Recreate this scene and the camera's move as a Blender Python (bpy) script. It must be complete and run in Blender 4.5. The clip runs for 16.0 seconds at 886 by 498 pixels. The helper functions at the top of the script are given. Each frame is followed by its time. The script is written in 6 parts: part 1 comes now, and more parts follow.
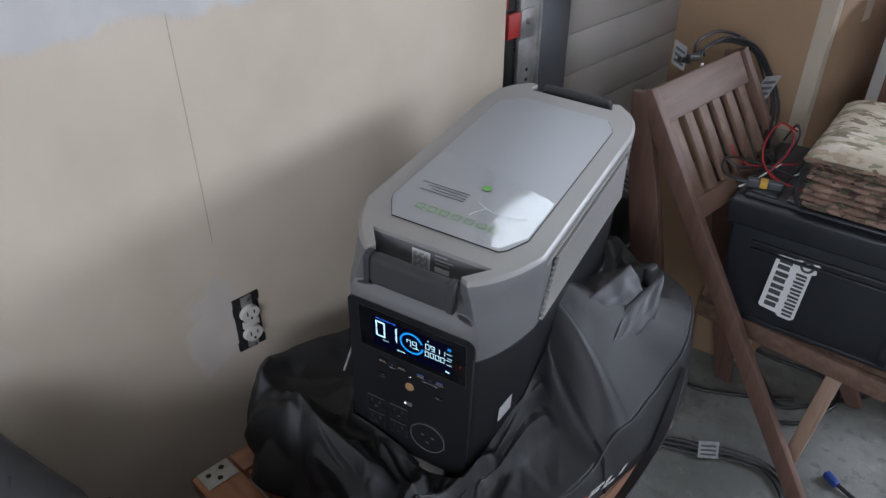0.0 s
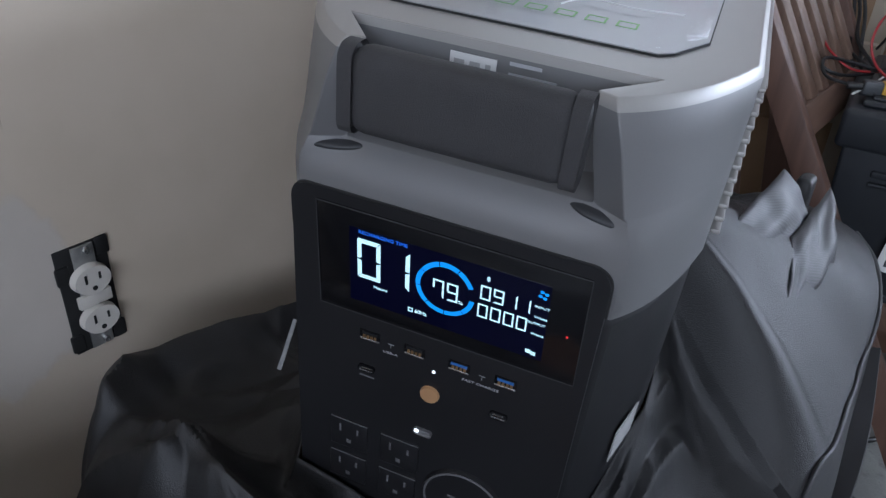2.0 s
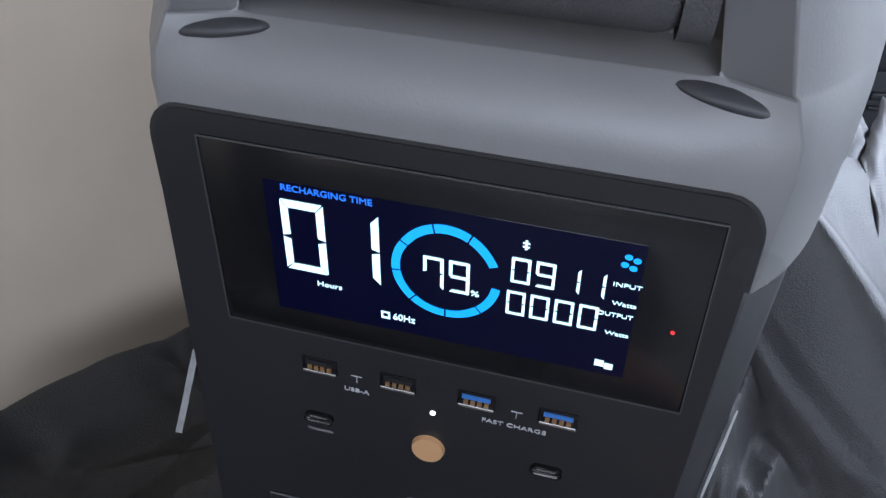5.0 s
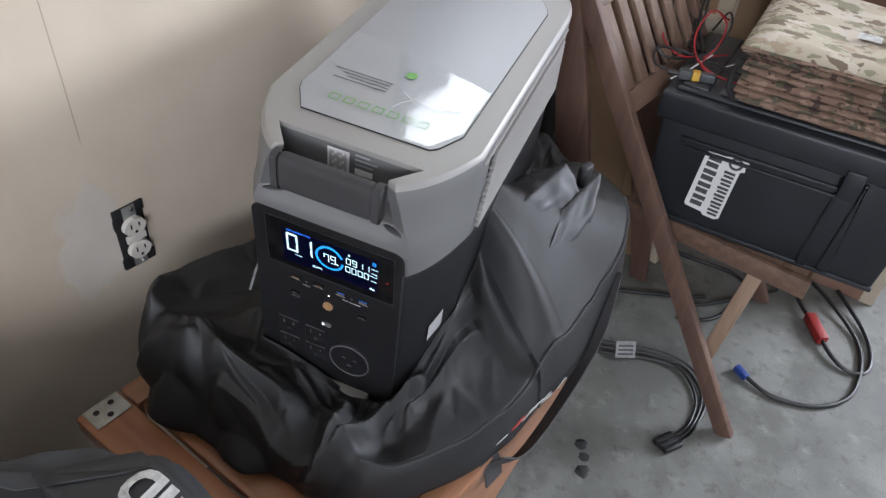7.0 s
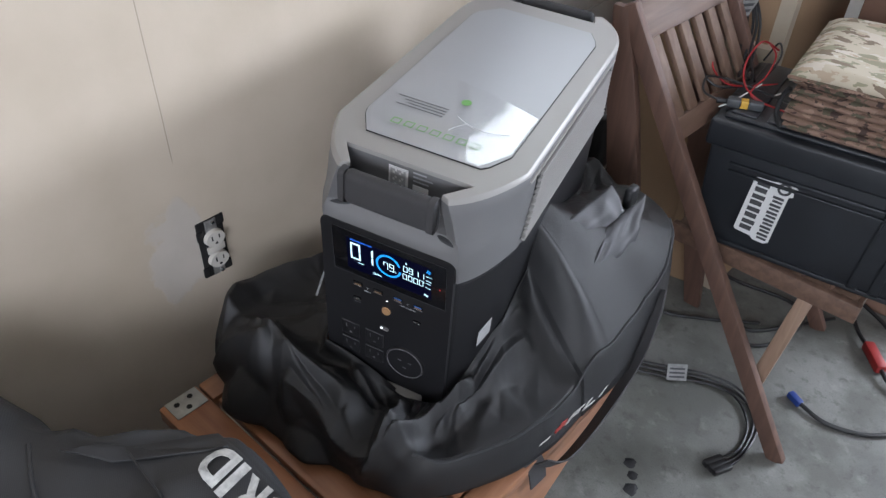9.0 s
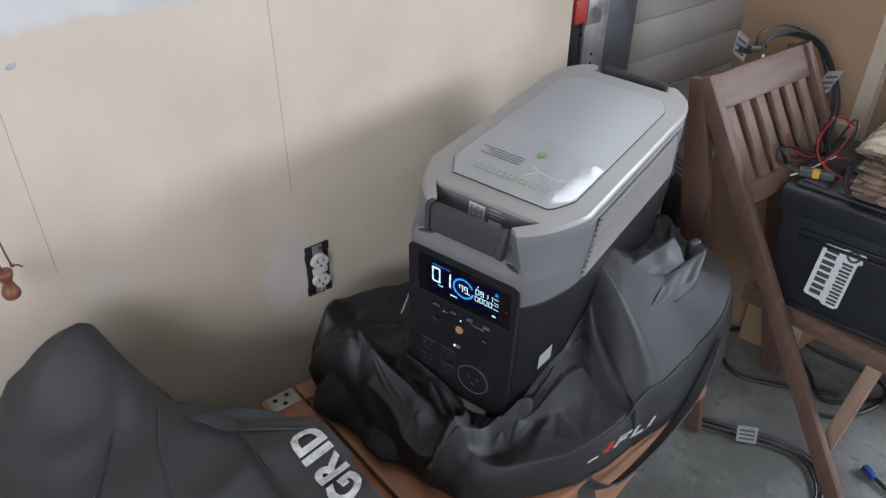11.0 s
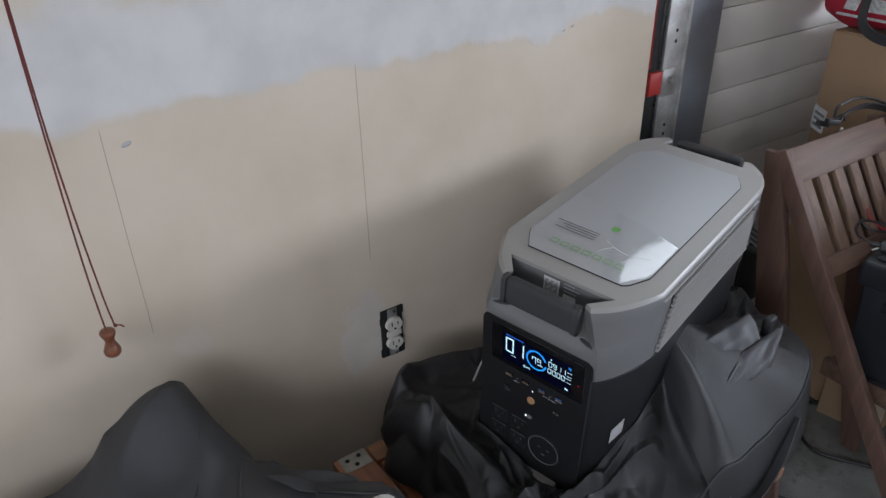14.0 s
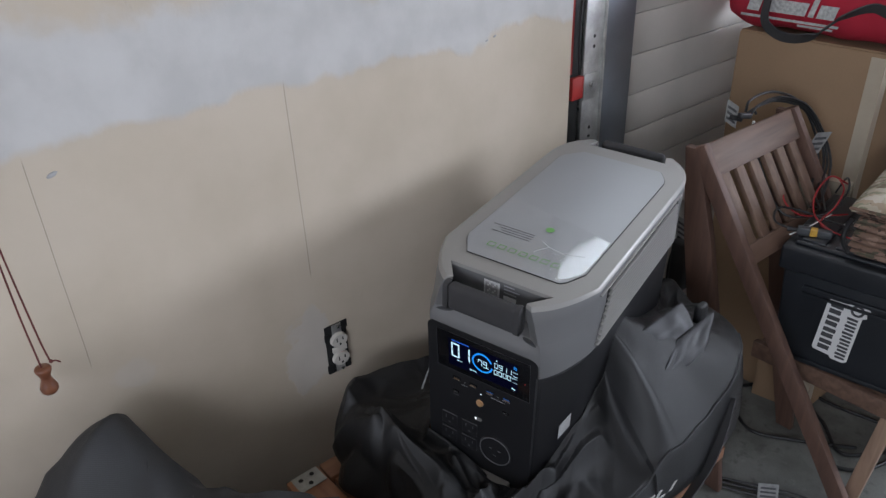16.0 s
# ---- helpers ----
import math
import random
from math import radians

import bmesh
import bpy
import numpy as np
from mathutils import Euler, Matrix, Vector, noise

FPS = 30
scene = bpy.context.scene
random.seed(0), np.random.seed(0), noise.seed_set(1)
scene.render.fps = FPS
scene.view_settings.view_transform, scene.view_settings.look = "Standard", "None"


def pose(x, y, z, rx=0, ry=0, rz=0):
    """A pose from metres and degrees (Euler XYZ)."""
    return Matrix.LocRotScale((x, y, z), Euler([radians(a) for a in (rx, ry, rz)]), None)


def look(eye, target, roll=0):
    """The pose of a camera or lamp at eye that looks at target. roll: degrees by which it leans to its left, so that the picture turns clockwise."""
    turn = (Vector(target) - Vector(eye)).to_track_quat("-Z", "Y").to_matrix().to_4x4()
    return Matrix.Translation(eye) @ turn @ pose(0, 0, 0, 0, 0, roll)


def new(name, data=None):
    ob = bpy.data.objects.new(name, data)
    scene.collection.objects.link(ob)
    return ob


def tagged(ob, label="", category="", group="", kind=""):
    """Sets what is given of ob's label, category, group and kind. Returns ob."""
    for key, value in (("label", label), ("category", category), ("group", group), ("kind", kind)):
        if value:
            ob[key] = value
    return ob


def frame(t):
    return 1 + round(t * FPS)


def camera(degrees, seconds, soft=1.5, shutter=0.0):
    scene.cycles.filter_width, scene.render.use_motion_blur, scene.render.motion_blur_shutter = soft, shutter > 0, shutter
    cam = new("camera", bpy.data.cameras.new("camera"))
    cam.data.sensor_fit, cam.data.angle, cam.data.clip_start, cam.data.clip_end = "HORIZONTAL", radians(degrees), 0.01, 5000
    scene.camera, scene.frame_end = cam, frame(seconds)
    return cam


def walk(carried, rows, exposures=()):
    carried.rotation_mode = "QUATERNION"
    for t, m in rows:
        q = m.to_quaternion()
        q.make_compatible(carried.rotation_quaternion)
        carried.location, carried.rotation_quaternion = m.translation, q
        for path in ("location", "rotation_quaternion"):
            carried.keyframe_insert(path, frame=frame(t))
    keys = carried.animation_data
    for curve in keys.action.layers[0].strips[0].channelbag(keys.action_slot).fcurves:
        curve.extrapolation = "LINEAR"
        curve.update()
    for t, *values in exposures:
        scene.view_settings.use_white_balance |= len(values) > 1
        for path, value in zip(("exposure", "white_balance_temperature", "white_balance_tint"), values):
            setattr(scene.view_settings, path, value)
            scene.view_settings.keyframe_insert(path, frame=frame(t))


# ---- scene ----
# The camera: hand-held, stepping up to the display and back again.
cam = camera(62.4, 16.0, soft=1.4)
PATH = [
    (0, look((0.9609, -0.5104, 1.4878), (0.3748, 0.0844, 0.9376), -0.04)),
    (0.5, look((0.9216, -0.5083, 1.4337), (0.3362, 0.0972, 0.8945), -0.10)),
    (1, look((0.8372, -0.4662, 1.3458), (0.2857, 0.1732, 0.8101), 1.34)),
    (1.5, look((0.7362, -0.4040, 1.2532), (0.2100, 0.2575, 0.7189), 2.71)),
    (2, look((0.6091, -0.2886, 1.0720), (0.0960, 0.4036, 0.5645), 2.93)),
    (2.5, look((0.5253, -0.2170, 0.9924), (0.0313, 0.5046, 0.5074), 1.53)),
    (3, look((0.4752, -0.1675, 0.9544), (0.0006, 0.5621, 0.4618), -0.04)),
    (3.5, look((0.4810, -0.1676, 0.9564), (0.0313, 0.5717, 0.4551), -0.15)),
    (3.7, look((0.4827, -0.1673, 0.9555), (0.0401, 0.5732, 0.4498), -0.03)),
    (5.8, look((0.5541, -0.2069, 1.0003), (0.1236, 0.5243, 0.4711), -0.39)),
    (6, look((0.6006, -0.2294, 1.0685), (0.1617, 0.4497, 0.4801), -1.94)),
    (6.3, look((0.6778, -0.3127, 1.2225), (0.2608, 0.3479, 0.5983), 3.46)),
    (6.5, look((0.7605, -0.3711, 1.3267), (0.3373, 0.2716, 0.6881), 3.71)),
    (7, look((0.8676, -0.4498, 1.4118), (0.4379, 0.1744, 0.7593), 4.94)),
    (7.5, look((0.9060, -0.4870, 1.4365), (0.4463, 0.1112, 0.7801), 3.82)),
    (8, look((0.9153, -0.4937, 1.4335), (0.4343, 0.0921, 0.7813), 2.80)),
    (8.5, look((0.9244, -0.4998, 1.4385), (0.4281, 0.0830, 0.7951), 2.30)),
    (9, look((0.9253, -0.5020, 1.4467), (0.4143, 0.0877, 0.8212), 1.92)),
    (9.2, look((0.9503, -0.5275, 1.4614), (0.4263, 0.0612, 0.8459), 1.76)),
    (11.3, look((1.0671, -0.5858, 1.5030), (0.4183, -0.0611, 0.9518), 0.39)),
    (11.5, look((1.0745, -0.5857, 1.5106), (0.4165, -0.0616, 0.9700), 0.31)),
    (12, look((1.0757, -0.6117, 1.5460), (0.3554, -0.0796, 1.1010), 0.11)),
    (12.5, look((1.0568, -0.5993, 1.5262), (0.3761, -0.0175, 1.0811), 1.65)),
    (13, look((1.0586, -0.6174, 1.5398), (0.3556, -0.0813, 1.0725), 0.72)),
    (13.5, look((1.0634, -0.6181, 1.5356), (0.3376, -0.1340, 1.0469), -0.02)),
    (14, look((1.0535, -0.6077, 1.5436), (0.3340, -0.1252, 1.0441), -1.11)),
    (14.5, look((1.0552, -0.6098, 1.5392), (0.3535, -0.1005, 1.0411), -1.40)),
    (15, look((1.0694, -0.6111, 1.5419), (0.3837, -0.0761, 1.0484), -1.51)),
    (15.5, look((1.0688, -0.6146, 1.5474), (0.3909, -0.0652, 1.0589), -2.33)),
    (16, look((1.0662, -0.6194, 1.5451), (0.3906, -0.0643, 1.0599), -2.25)),
]
walk(cam, PATH, exposures=[(0.0, -0.13, 6200, 10), (1.5, -0.10, 6050, 10), (2.0, -0.08, 5900, 10), (2.5, 0.1, 5900, 10), (3.0, 0.5, 5950, 10), (3.7, 0.62, 5950, 10), (5.8, 0.65, 6050, 10), (6.3, 0.62, 6300, 10), (7.0, 0.46, 6500, 10), (9.2, 0.39, 6350, 10), (11.3, 0.22, 6350, 10), (11.8, 0.07, 6350, 10), (12.4, -0.26, 6350, 10), (16.0, -0.28, 6350, 10)])

# ---- world and light: daylight through two openings of a garage ----
world = bpy.data.worlds.new("world")
scene.world = world
world.use_nodes = True
wn = world.node_tree.nodes
sky = wn.new("ShaderNodeTexSky")
sky.sky_type, sky.sun_disc = "NISHITA", False
sky.sun_elevation, sky.sun_rotation = radians(35), radians(60)
wn["Background"].inputs[1].default_value = 0.10
world.node_tree.links.new(sky.outputs[0], wn["Background"].inputs[0])


def area(name, m, sx, sy, power, colour):
    lamp = bpy.data.lights.new(name, "AREA")
    lamp.shape, lamp.size, lamp.size_y, lamp.energy, lamp.color = "RECTANGLE", sx, sy, power, colour
    ob = new(name, lamp)
    ob.matrix_world = m
    return ob


area("north_window_daylight", look((2.75, 3.55, 1.70), (0.15, 0.2, 1.0)), 1.4, 1.0, 165.0, (0.82, 0.875, 1.0))
area("south_window_daylight", look((2.30, -2.96, 1.95), (0.2, -0.2, 0.6)), 2.4, 0.95, 83.0, (0.86, 0.89, 1.0))
area("door_light_daylight", pose(-0.15, 1.95, 1.86, 0, -90, 0), 0.42, 2.2, 15.0, (0.88, 0.94, 1.0))


# ---- materials ----
def mat(name, colour, rough=0.6, metal=0.0, vary=0.15, scale=8.0, bump=0.0, fine=120.0, second=None, spec=0.5, coat=0.0, emit=None, power=0.0):
    """A painted, moulded or woven surface: colour broken up at two scales, with fine relief."""
    m = bpy.data.materials.new(name)
    m.use_nodes = True
    nt = m.node_tree
    b = nt.nodes["Principled BSDF"]
    tc = nt.nodes.new("ShaderNodeTexCoord")
    big, small = nt.nodes.new("ShaderNodeTexNoise"), nt.nodes.new("ShaderNodeTexNoise")
    big.inputs["Scale"].default_value, small.inputs["Scale"].default_value = scale, fine
    big.inputs["Detail"].default_value, small.inputs["Detail"].default_value = 5, 3
    for n in (big, small):
        nt.links.new(tc.outputs["Object"], n.inputs["Vector"])
    mix = nt.nodes.new("ShaderNodeMix")
    mix.data_type = "RGBA"
    other = second or tuple(c * (1 - vary) for c in colour)
    mix.inputs[6].default_value, mix.inputs[7].default_value = (*other, 1), (*colour, 1)
    ramp = nt.nodes.new("ShaderNodeMapRange")
    ramp.inputs[1].default_value, ramp.inputs[2].default_value = 0.35, 0.65
    nt.links.new(big.outputs[0], ramp.inputs[0])
    nt.links.new(ramp.outputs[0], mix.inputs[0])
    grain = nt.nodes.new("ShaderNodeMix")
    grain.data_type, grain.blend_type = "RGBA", "MULTIPLY"
    grain.inputs[0].default_value = min(1.0, vary * 1.5)
    nt.links.new(mix.outputs[2], grain.inputs[6])
    nt.links.new(small.outputs[0], grain.inputs[7])
    gain = nt.nodes.new("ShaderNodeMix")
    gain.data_type, gain.blend_type = "RGBA", "MIX"
    gain.inputs[0].default_value = 0.5
    nt.links.new(grain.outputs[2], gain.inputs[6])
    nt.links.new(mix.outputs[2], gain.inputs[7])
    nt.links.new(gain.outputs[2], b.inputs["Base Color"])
    rr = nt.nodes.new("ShaderNodeMapRange")
    rr.inputs[3].default_value, rr.inputs[4].default_value = max(0.02, rough - 0.08), min(1.0, rough + 0.08)
    nt.links.new(big.outputs[0], rr.inputs[0])
    nt.links.new(rr.outputs[0], b.inputs["Roughness"])
    b.inputs["Metallic"].default_value, b.inputs["Specular IOR Level"].default_value = metal, spec
    b.inputs["Coat Weight"].default_value = coat
    if bump:
        bp = nt.nodes.new("ShaderNodeBump")
        bp.inputs["Strength"].default_value, bp.inputs["Distance"].default_value = bump, 0.001
        nt.links.new(small.outputs[0], bp.inputs["Height"])
        nt.links.new(bp.outputs[0], b.inputs["Normal"])
    if emit:
        b.inputs["Emission Color"].default_value, b.inputs["Emission Strength"].default_value = (*emit, 1), power
    return m


def wood(name, light, dark, along="X", rough=0.5):
    """Varnished wood with long grain along one axis of the piece."""
    m = mat(name, light, rough, vary=0.12, scale=6, fine=60, bump=0.15)
    nt = m.node_tree
    b = nt.nodes["Principled BSDF"]
    tc, mp, nz = nt.nodes.new("ShaderNodeTexCoord"), nt.nodes.new("ShaderNodeMapping"), nt.nodes.new("ShaderNodeTexNoise")
    s = [55.0, 55.0, 55.0]
    s["XYZ".index(along)] = 4.0
    mp.inputs["Scale"].default_value = s
    info = nt.nodes.new("ShaderNodeObjectInfo")
    nt.links.new(tc.outputs["Object"], mp.inputs[0])
    nt.links.new(info.outputs["Random"], mp.inputs["Location"])
    nt.links.new(mp.outputs[0], nz.inputs["Vector"])
    nz.inputs["Scale"].default_value, nz.inputs["Detail"].default_value, nz.inputs["Distortion"].default_value = 1.0, 6, 0.6
    mix = nt.nodes.new("ShaderNodeMix")
    mix.data_type = "RGBA"
    mix.inputs[6].default_value, mix.inputs[7].default_value = (*dark, 1), (*light, 1)
    mr = nt.nodes.new("ShaderNodeMapRange")
    mr.inputs[1].default_value, mr.inputs[2].default_value = 0.3, 0.7
    nt.links.new(nz.outputs[0], mr.inputs[0])
    nt.links.new(mr.outputs[0], mix.inputs[0])
    nt.links.new(mix.outputs[2], b.inputs["Base Color"])
    return m


def weave(m, pitch):
    """Adds a crossed thread pattern to a cloth."""
    nt = m.node_tree
    b = nt.nodes["Principled BSDF"]
    src = b.inputs["Base Color"].links[0].from_socket
    tc = nt.nodes.new("ShaderNodeTexCoord")
    threads = []
    for turn in (33, 123):
        mp, w = nt.nodes.new("ShaderNodeMapping"), nt.nodes.new("ShaderNodeTexWave")
        mp.inputs["Rotation"].default_value = (0, 0, radians(turn))
        w.inputs["Scale"].default_value, w.inputs["Distortion"].default_value = pitch / math.tau, 0.6
        nt.links.new(tc.outputs["Object"], mp.inputs[0])
        nt.links.new(mp.outputs[0], w.inputs["Vector"])
        threads.append(w.outputs[1])
    mul, mr, mix = nt.nodes.new("ShaderNodeMath"), nt.nodes.new("ShaderNodeMapRange"), nt.nodes.new("ShaderNodeMix")
    mul.operation = "MULTIPLY"
    nt.links.new(threads[0], mul.inputs[0])
    nt.links.new(threads[1], mul.inputs[1])
    nt.links.new(mul.outputs[0], mr.inputs[0])
    mr.inputs[3].default_value, mr.inputs[4].default_value = 0.62, 1.4
    mix.data_type, mix.blend_type = "RGBA", "MULTIPLY"
    mix.inputs[0].default_value = 1.0
    nt.links.new(src, mix.inputs[6])
    nt.links.new(mr.outputs[0], mix.inputs[7])
    nt.links.new(mix.outputs[2], b.inputs["Base Color"])
    return m


def wall_material():
    """Bare drywall paper, a taped joint with white filler in a ragged band, patches, pencil lines and scuffs."""
    m = bpy.data.materials.new("drywall")
    m.use_nodes = True
    nt, N, K = m.node_tree, m.node_tree.nodes.new, m.node_tree.links.new
    b = nt.nodes["Principled BSDF"]
    geo = N("ShaderNodeNewGeometry")
    sep = N("ShaderNodeSeparateXYZ")
    K(geo.outputs["Position"], sep.inputs[0])

    def val(op, a, c=None, d=None):
        n = N("ShaderNodeMath")
        n.operation = op
        for i, v in enumerate((a, c, d)):
            if v is None:
                continue
            if isinstance(v, (int, float)):
                n.inputs[i].default_value = v
            else:
                K(v, n.inputs[i])
        return n.outputs[0]

    def noise_at(scale, detail=4.0, stretch=(1, 1, 1)):
        mp, n = N("ShaderNodeMapping"), N("ShaderNodeTexNoise")
        mp.inputs["Scale"].default_value = stretch
        K(geo.outputs["Position"], mp.inputs[0])
        K(mp.outputs[0], n.inputs["Vector"])
        n.inputs["Scale"].default_value, n.inputs["Detail"].default_value = scale, detail
        return n.outputs[0]

    def ramp(v, lo, hi):
        n = N("ShaderNodeMapRange")
        n.interpolation_type = "SMOOTHSTEP"
        n.inputs[1].default_value, n.inputs[2].default_value = lo, hi
        K(v, n.inputs[0])
        return n.outputs[0]

    y, z = sep.outputs["Y"], sep.outputs["Z"]
    rag = val("MULTIPLY_ADD", noise_at(5, 5, (1, 1, 0.5)), 0.16, -0.08)
    zz = val("ADD", z, rag)
    low = ramp(zz, 1.198, 1.214)
    high = ramp(val("ADD", z, val("MULTIPLY_ADD", noise_at(7, 5), 0.30, -0.15)), 1.40, 1.335)
    band = val("MULTIPLY", low, high)
    # filler round the outlet box and one small patch
    def blob(cy, cz, ry, rz, soft=0.35):
        dy = val("DIVIDE", val("SUBTRACT", y, cy), ry)
        dz = val("DIVIDE", val("SUBTRACT", z, cz), rz)
        d = val("SQRT", val("ADD", val("MULTIPLY", dy, dy), val("MULTIPLY", dz, dz)))
        d = val("ADD", d, val("MULTIPLY_ADD", noise_at(11, 4), 2.4, -1.2))
        return ramp(d, 1.0, 1.0 - soft)
    patch = val("MAXIMUM", blob(-0.090, 0.675, 0.060, 0.095, 0.22), val("MULTIPLY", blob(-0.41, 0.80, 0.04, 0.03, 0.4), 0.5))
    filler = val("MAXIMUM", val("MULTIPLY", band, 0.95), val("MULTIPLY", patch, 0.45))
    def line(cy, z0, z1, half):
        wob = val("ADD", y, val("MULTIPLY_ADD", noise_at(3, 2), 0.006, -0.003 - cy))
        on = val("LESS_THAN", val("ABSOLUTE", wob), half)
        return val("MULTIPLY", val("MULTIPLY", on, ramp(z, z0, z0 + 0.02)), ramp(z, z1, z1 - 0.02))
    lines = val("MAXIMUM", line(-0.065, 0.838, 1.22, 0.0008), line(-0.465, 0.84, 1.20, 0.0007))
    nz = noise_at(60, 3)
    scuff = val("MAXIMUM", ramp(noise_at(9, 5, (1, 1.0, 0.35)), 0.70, 0.76), lines)
    mottle = noise_at(4, 6)
    def mixc(f, a, c):
        n = N("ShaderNodeMix")
        n.data_type = "RGBA"
        for i, v in ((6, a), (7, c)):
            if isinstance(v, tuple):
                n.inputs[i].default_value = (*v, 1)
            else:
                K(v, n.inputs[i])
        K(f, n.inputs[0])
        return n.outputs[2]
    paper = mixc(ramp(mottle, 0.3, 0.7), (0.43, 0.365, 0.285), (0.50, 0.43, 0.345))
    white = mixc(ramp(noise_at(11, 5), 0.3, 0.7), (0.43, 0.418, 0.405), (0.50, 0.488, 0.475))
    col = mixc(filler, paper, white)
    col = mixc(val("MULTIPLY", scuff, 0.55), col, (0.16, 0.13, 0.10))
    K(col, b.inputs["Base Color"])
    b.inputs["Roughness"].default_value = 0.88
    bp = N("ShaderNodeBump")
    bp.inputs["Strength"].default_value, bp.inputs["Distance"].default_value = 0.5, 0.004
    hgt = val("ADD", val("MULTIPLY", filler, 0.6), val("ADD", val("MULTIPLY", nz, 0.12), val("MULTIPLY", mottle, 0.5)))
    K(hgt, bp.inputs["Height"])
    K(bp.outputs[0], b.inputs["Normal"])
    return m


def concrete_material():
    """Worn slab: greenish grey, dark oily stains at two sizes, pale scuffs and fine grit."""
    m = mat("concrete", (0.215, 0.217, 0.198), 0.62, vary=0.5, scale=4.0, fine=260, bump=0.7)
    nt, N, K = m.node_tree, m.node_tree.nodes.new, m.node_tree.links.new
    b = nt.nodes["Principled BSDF"]
    col, tc = b.inputs["Base Color"].links[0].from_socket, N("ShaderNodeTexCoord")
    for scale, detail, lo, hi, amount, tone in ((6.0, 10, 0.48, 0.62, 0.75, (0.085, 0.086, 0.074)), (28.0, 12, 0.55, 0.66, 0.7, (0.07, 0.07, 0.06)), (17.0, 12, 0.58, 0.76, 0.30, (0.40, 0.40, 0.37)), (190.0, 2, 0.62, 0.70, 0.5, (0.05, 0.05, 0.045))):
        v, mr, mix = N("ShaderNodeTexNoise"), N("ShaderNodeMapRange"), N("ShaderNodeMix")
        v.inputs["Scale"].default_value, v.inputs["Detail"].default_value, v.inputs["Roughness"].default_value = scale, detail, 0.62
        K(tc.outputs["Object"], v.inputs["Vector"])
        mr.inputs[1].default_value, mr.inputs[2].default_value, mr.inputs[4].default_value = lo, hi, amount
        K(v.outputs[0], mr.inputs[0])
        mix.data_type = "RGBA"
        mix.inputs[7].default_value = (*tone, 1)
        K(mr.outputs[0], mix.inputs[0])
        K(col, mix.inputs[6])
        col = mix.outputs[2]
    K(col, b.inputs["Base Color"])
    return m


def camo_material(name, tones, scale):
    m = bpy.data.materials.new(name)
    m.use_nodes = True
    nt, N, K = m.node_tree, m.node_tree.nodes.new, m.node_tree.links.new
    b = nt.nodes["Principled BSDF"]
    tc = N("ShaderNodeTexCoord")
    last = None
    for i, tone in enumerate(tones):
        mp, n = N("ShaderNodeMapping"), N("ShaderNodeTexNoise")
        mp.inputs["Location"].default_value = (i * 3.7, i * 1.9, i * 5.1)
        mp.inputs["Scale"].default_value = (1.0, 1.6, 1.6)
        K(tc.outputs["Object"], mp.inputs[0])
        K(mp.outputs[0], n.inputs["Vector"])
        n.inputs["Scale"].default_value, n.inputs["Detail"].default_value = scale * (1 + 0.25 * i), 3.5
        if last is None:
            last = N("ShaderNodeRGB").outputs[0]
            last.default_value = (*tone, 1)
            continue
        gt, mix = N("ShaderNodeMath"), N("ShaderNodeMix")
        gt.operation = "GREATER_THAN"
        gt.inputs[1].default_value = 0.5 + 0.03 * i
        K(n.outputs[0], gt.inputs[0])
        mix.data_type = "RGBA"
        K(gt.outputs[0], mix.inputs[0])
        K(last, mix.inputs[6])
        mix.inputs[7].default_value = (*tone, 1)
        last = mix.outputs[2]
    K(last, b.inputs["Base Color"])
    b.inputs["Roughness"].default_value = 0.85
    w, bp = N("ShaderNodeTexNoise"), N("ShaderNodeBump")
    w.inputs["Scale"].default_value = 500
    K(tc.outputs["Object"], w.inputs["Vector"])
    K(w.outputs[0], bp.inputs["Height"])
    bp.inputs["Strength"].default_value, bp.inputs["Distance"].default_value = 0.3, 0.001
    K(bp.outputs[0], b.inputs["Normal"])
    return m


def clear_film(name, gloss, rough):
    """A clear plastic film: mostly see-through, with a thin gloss."""
    m = bpy.data.materials.new(name)
    m.use_nodes = True
    nt, N, K = m.node_tree, m.node_tree.nodes.new, m.node_tree.links.new
    nt.nodes.remove(nt.nodes["Principled BSDF"])
    t, g, mix = N("ShaderNodeBsdfTransparent"), N("ShaderNodeBsdfGlossy"), N("ShaderNodeMixShader")
    g.inputs["Roughness"].default_value = rough
    mix.inputs[0].default_value = gloss
    n, bp, tc = N("ShaderNodeTexNoise"), N("ShaderNodeBump"), N("ShaderNodeTexCoord")
    n.inputs["Scale"].default_value = 14
    K(tc.outputs["Object"], n.inputs["Vector"])
    K(n.outputs[0], bp.inputs["Height"])
    bp.inputs["Strength"].default_value, bp.inputs["Distance"].default_value = 0.10, 0.003
    K(bp.outputs[0], g.inputs["Normal"])
    K(t.outputs[0], mix.inputs[1])
    K(g.outputs[0], mix.inputs[2])
    K(mix.outputs[0], nt.nodes["Material Output"].inputs[0])
    return m


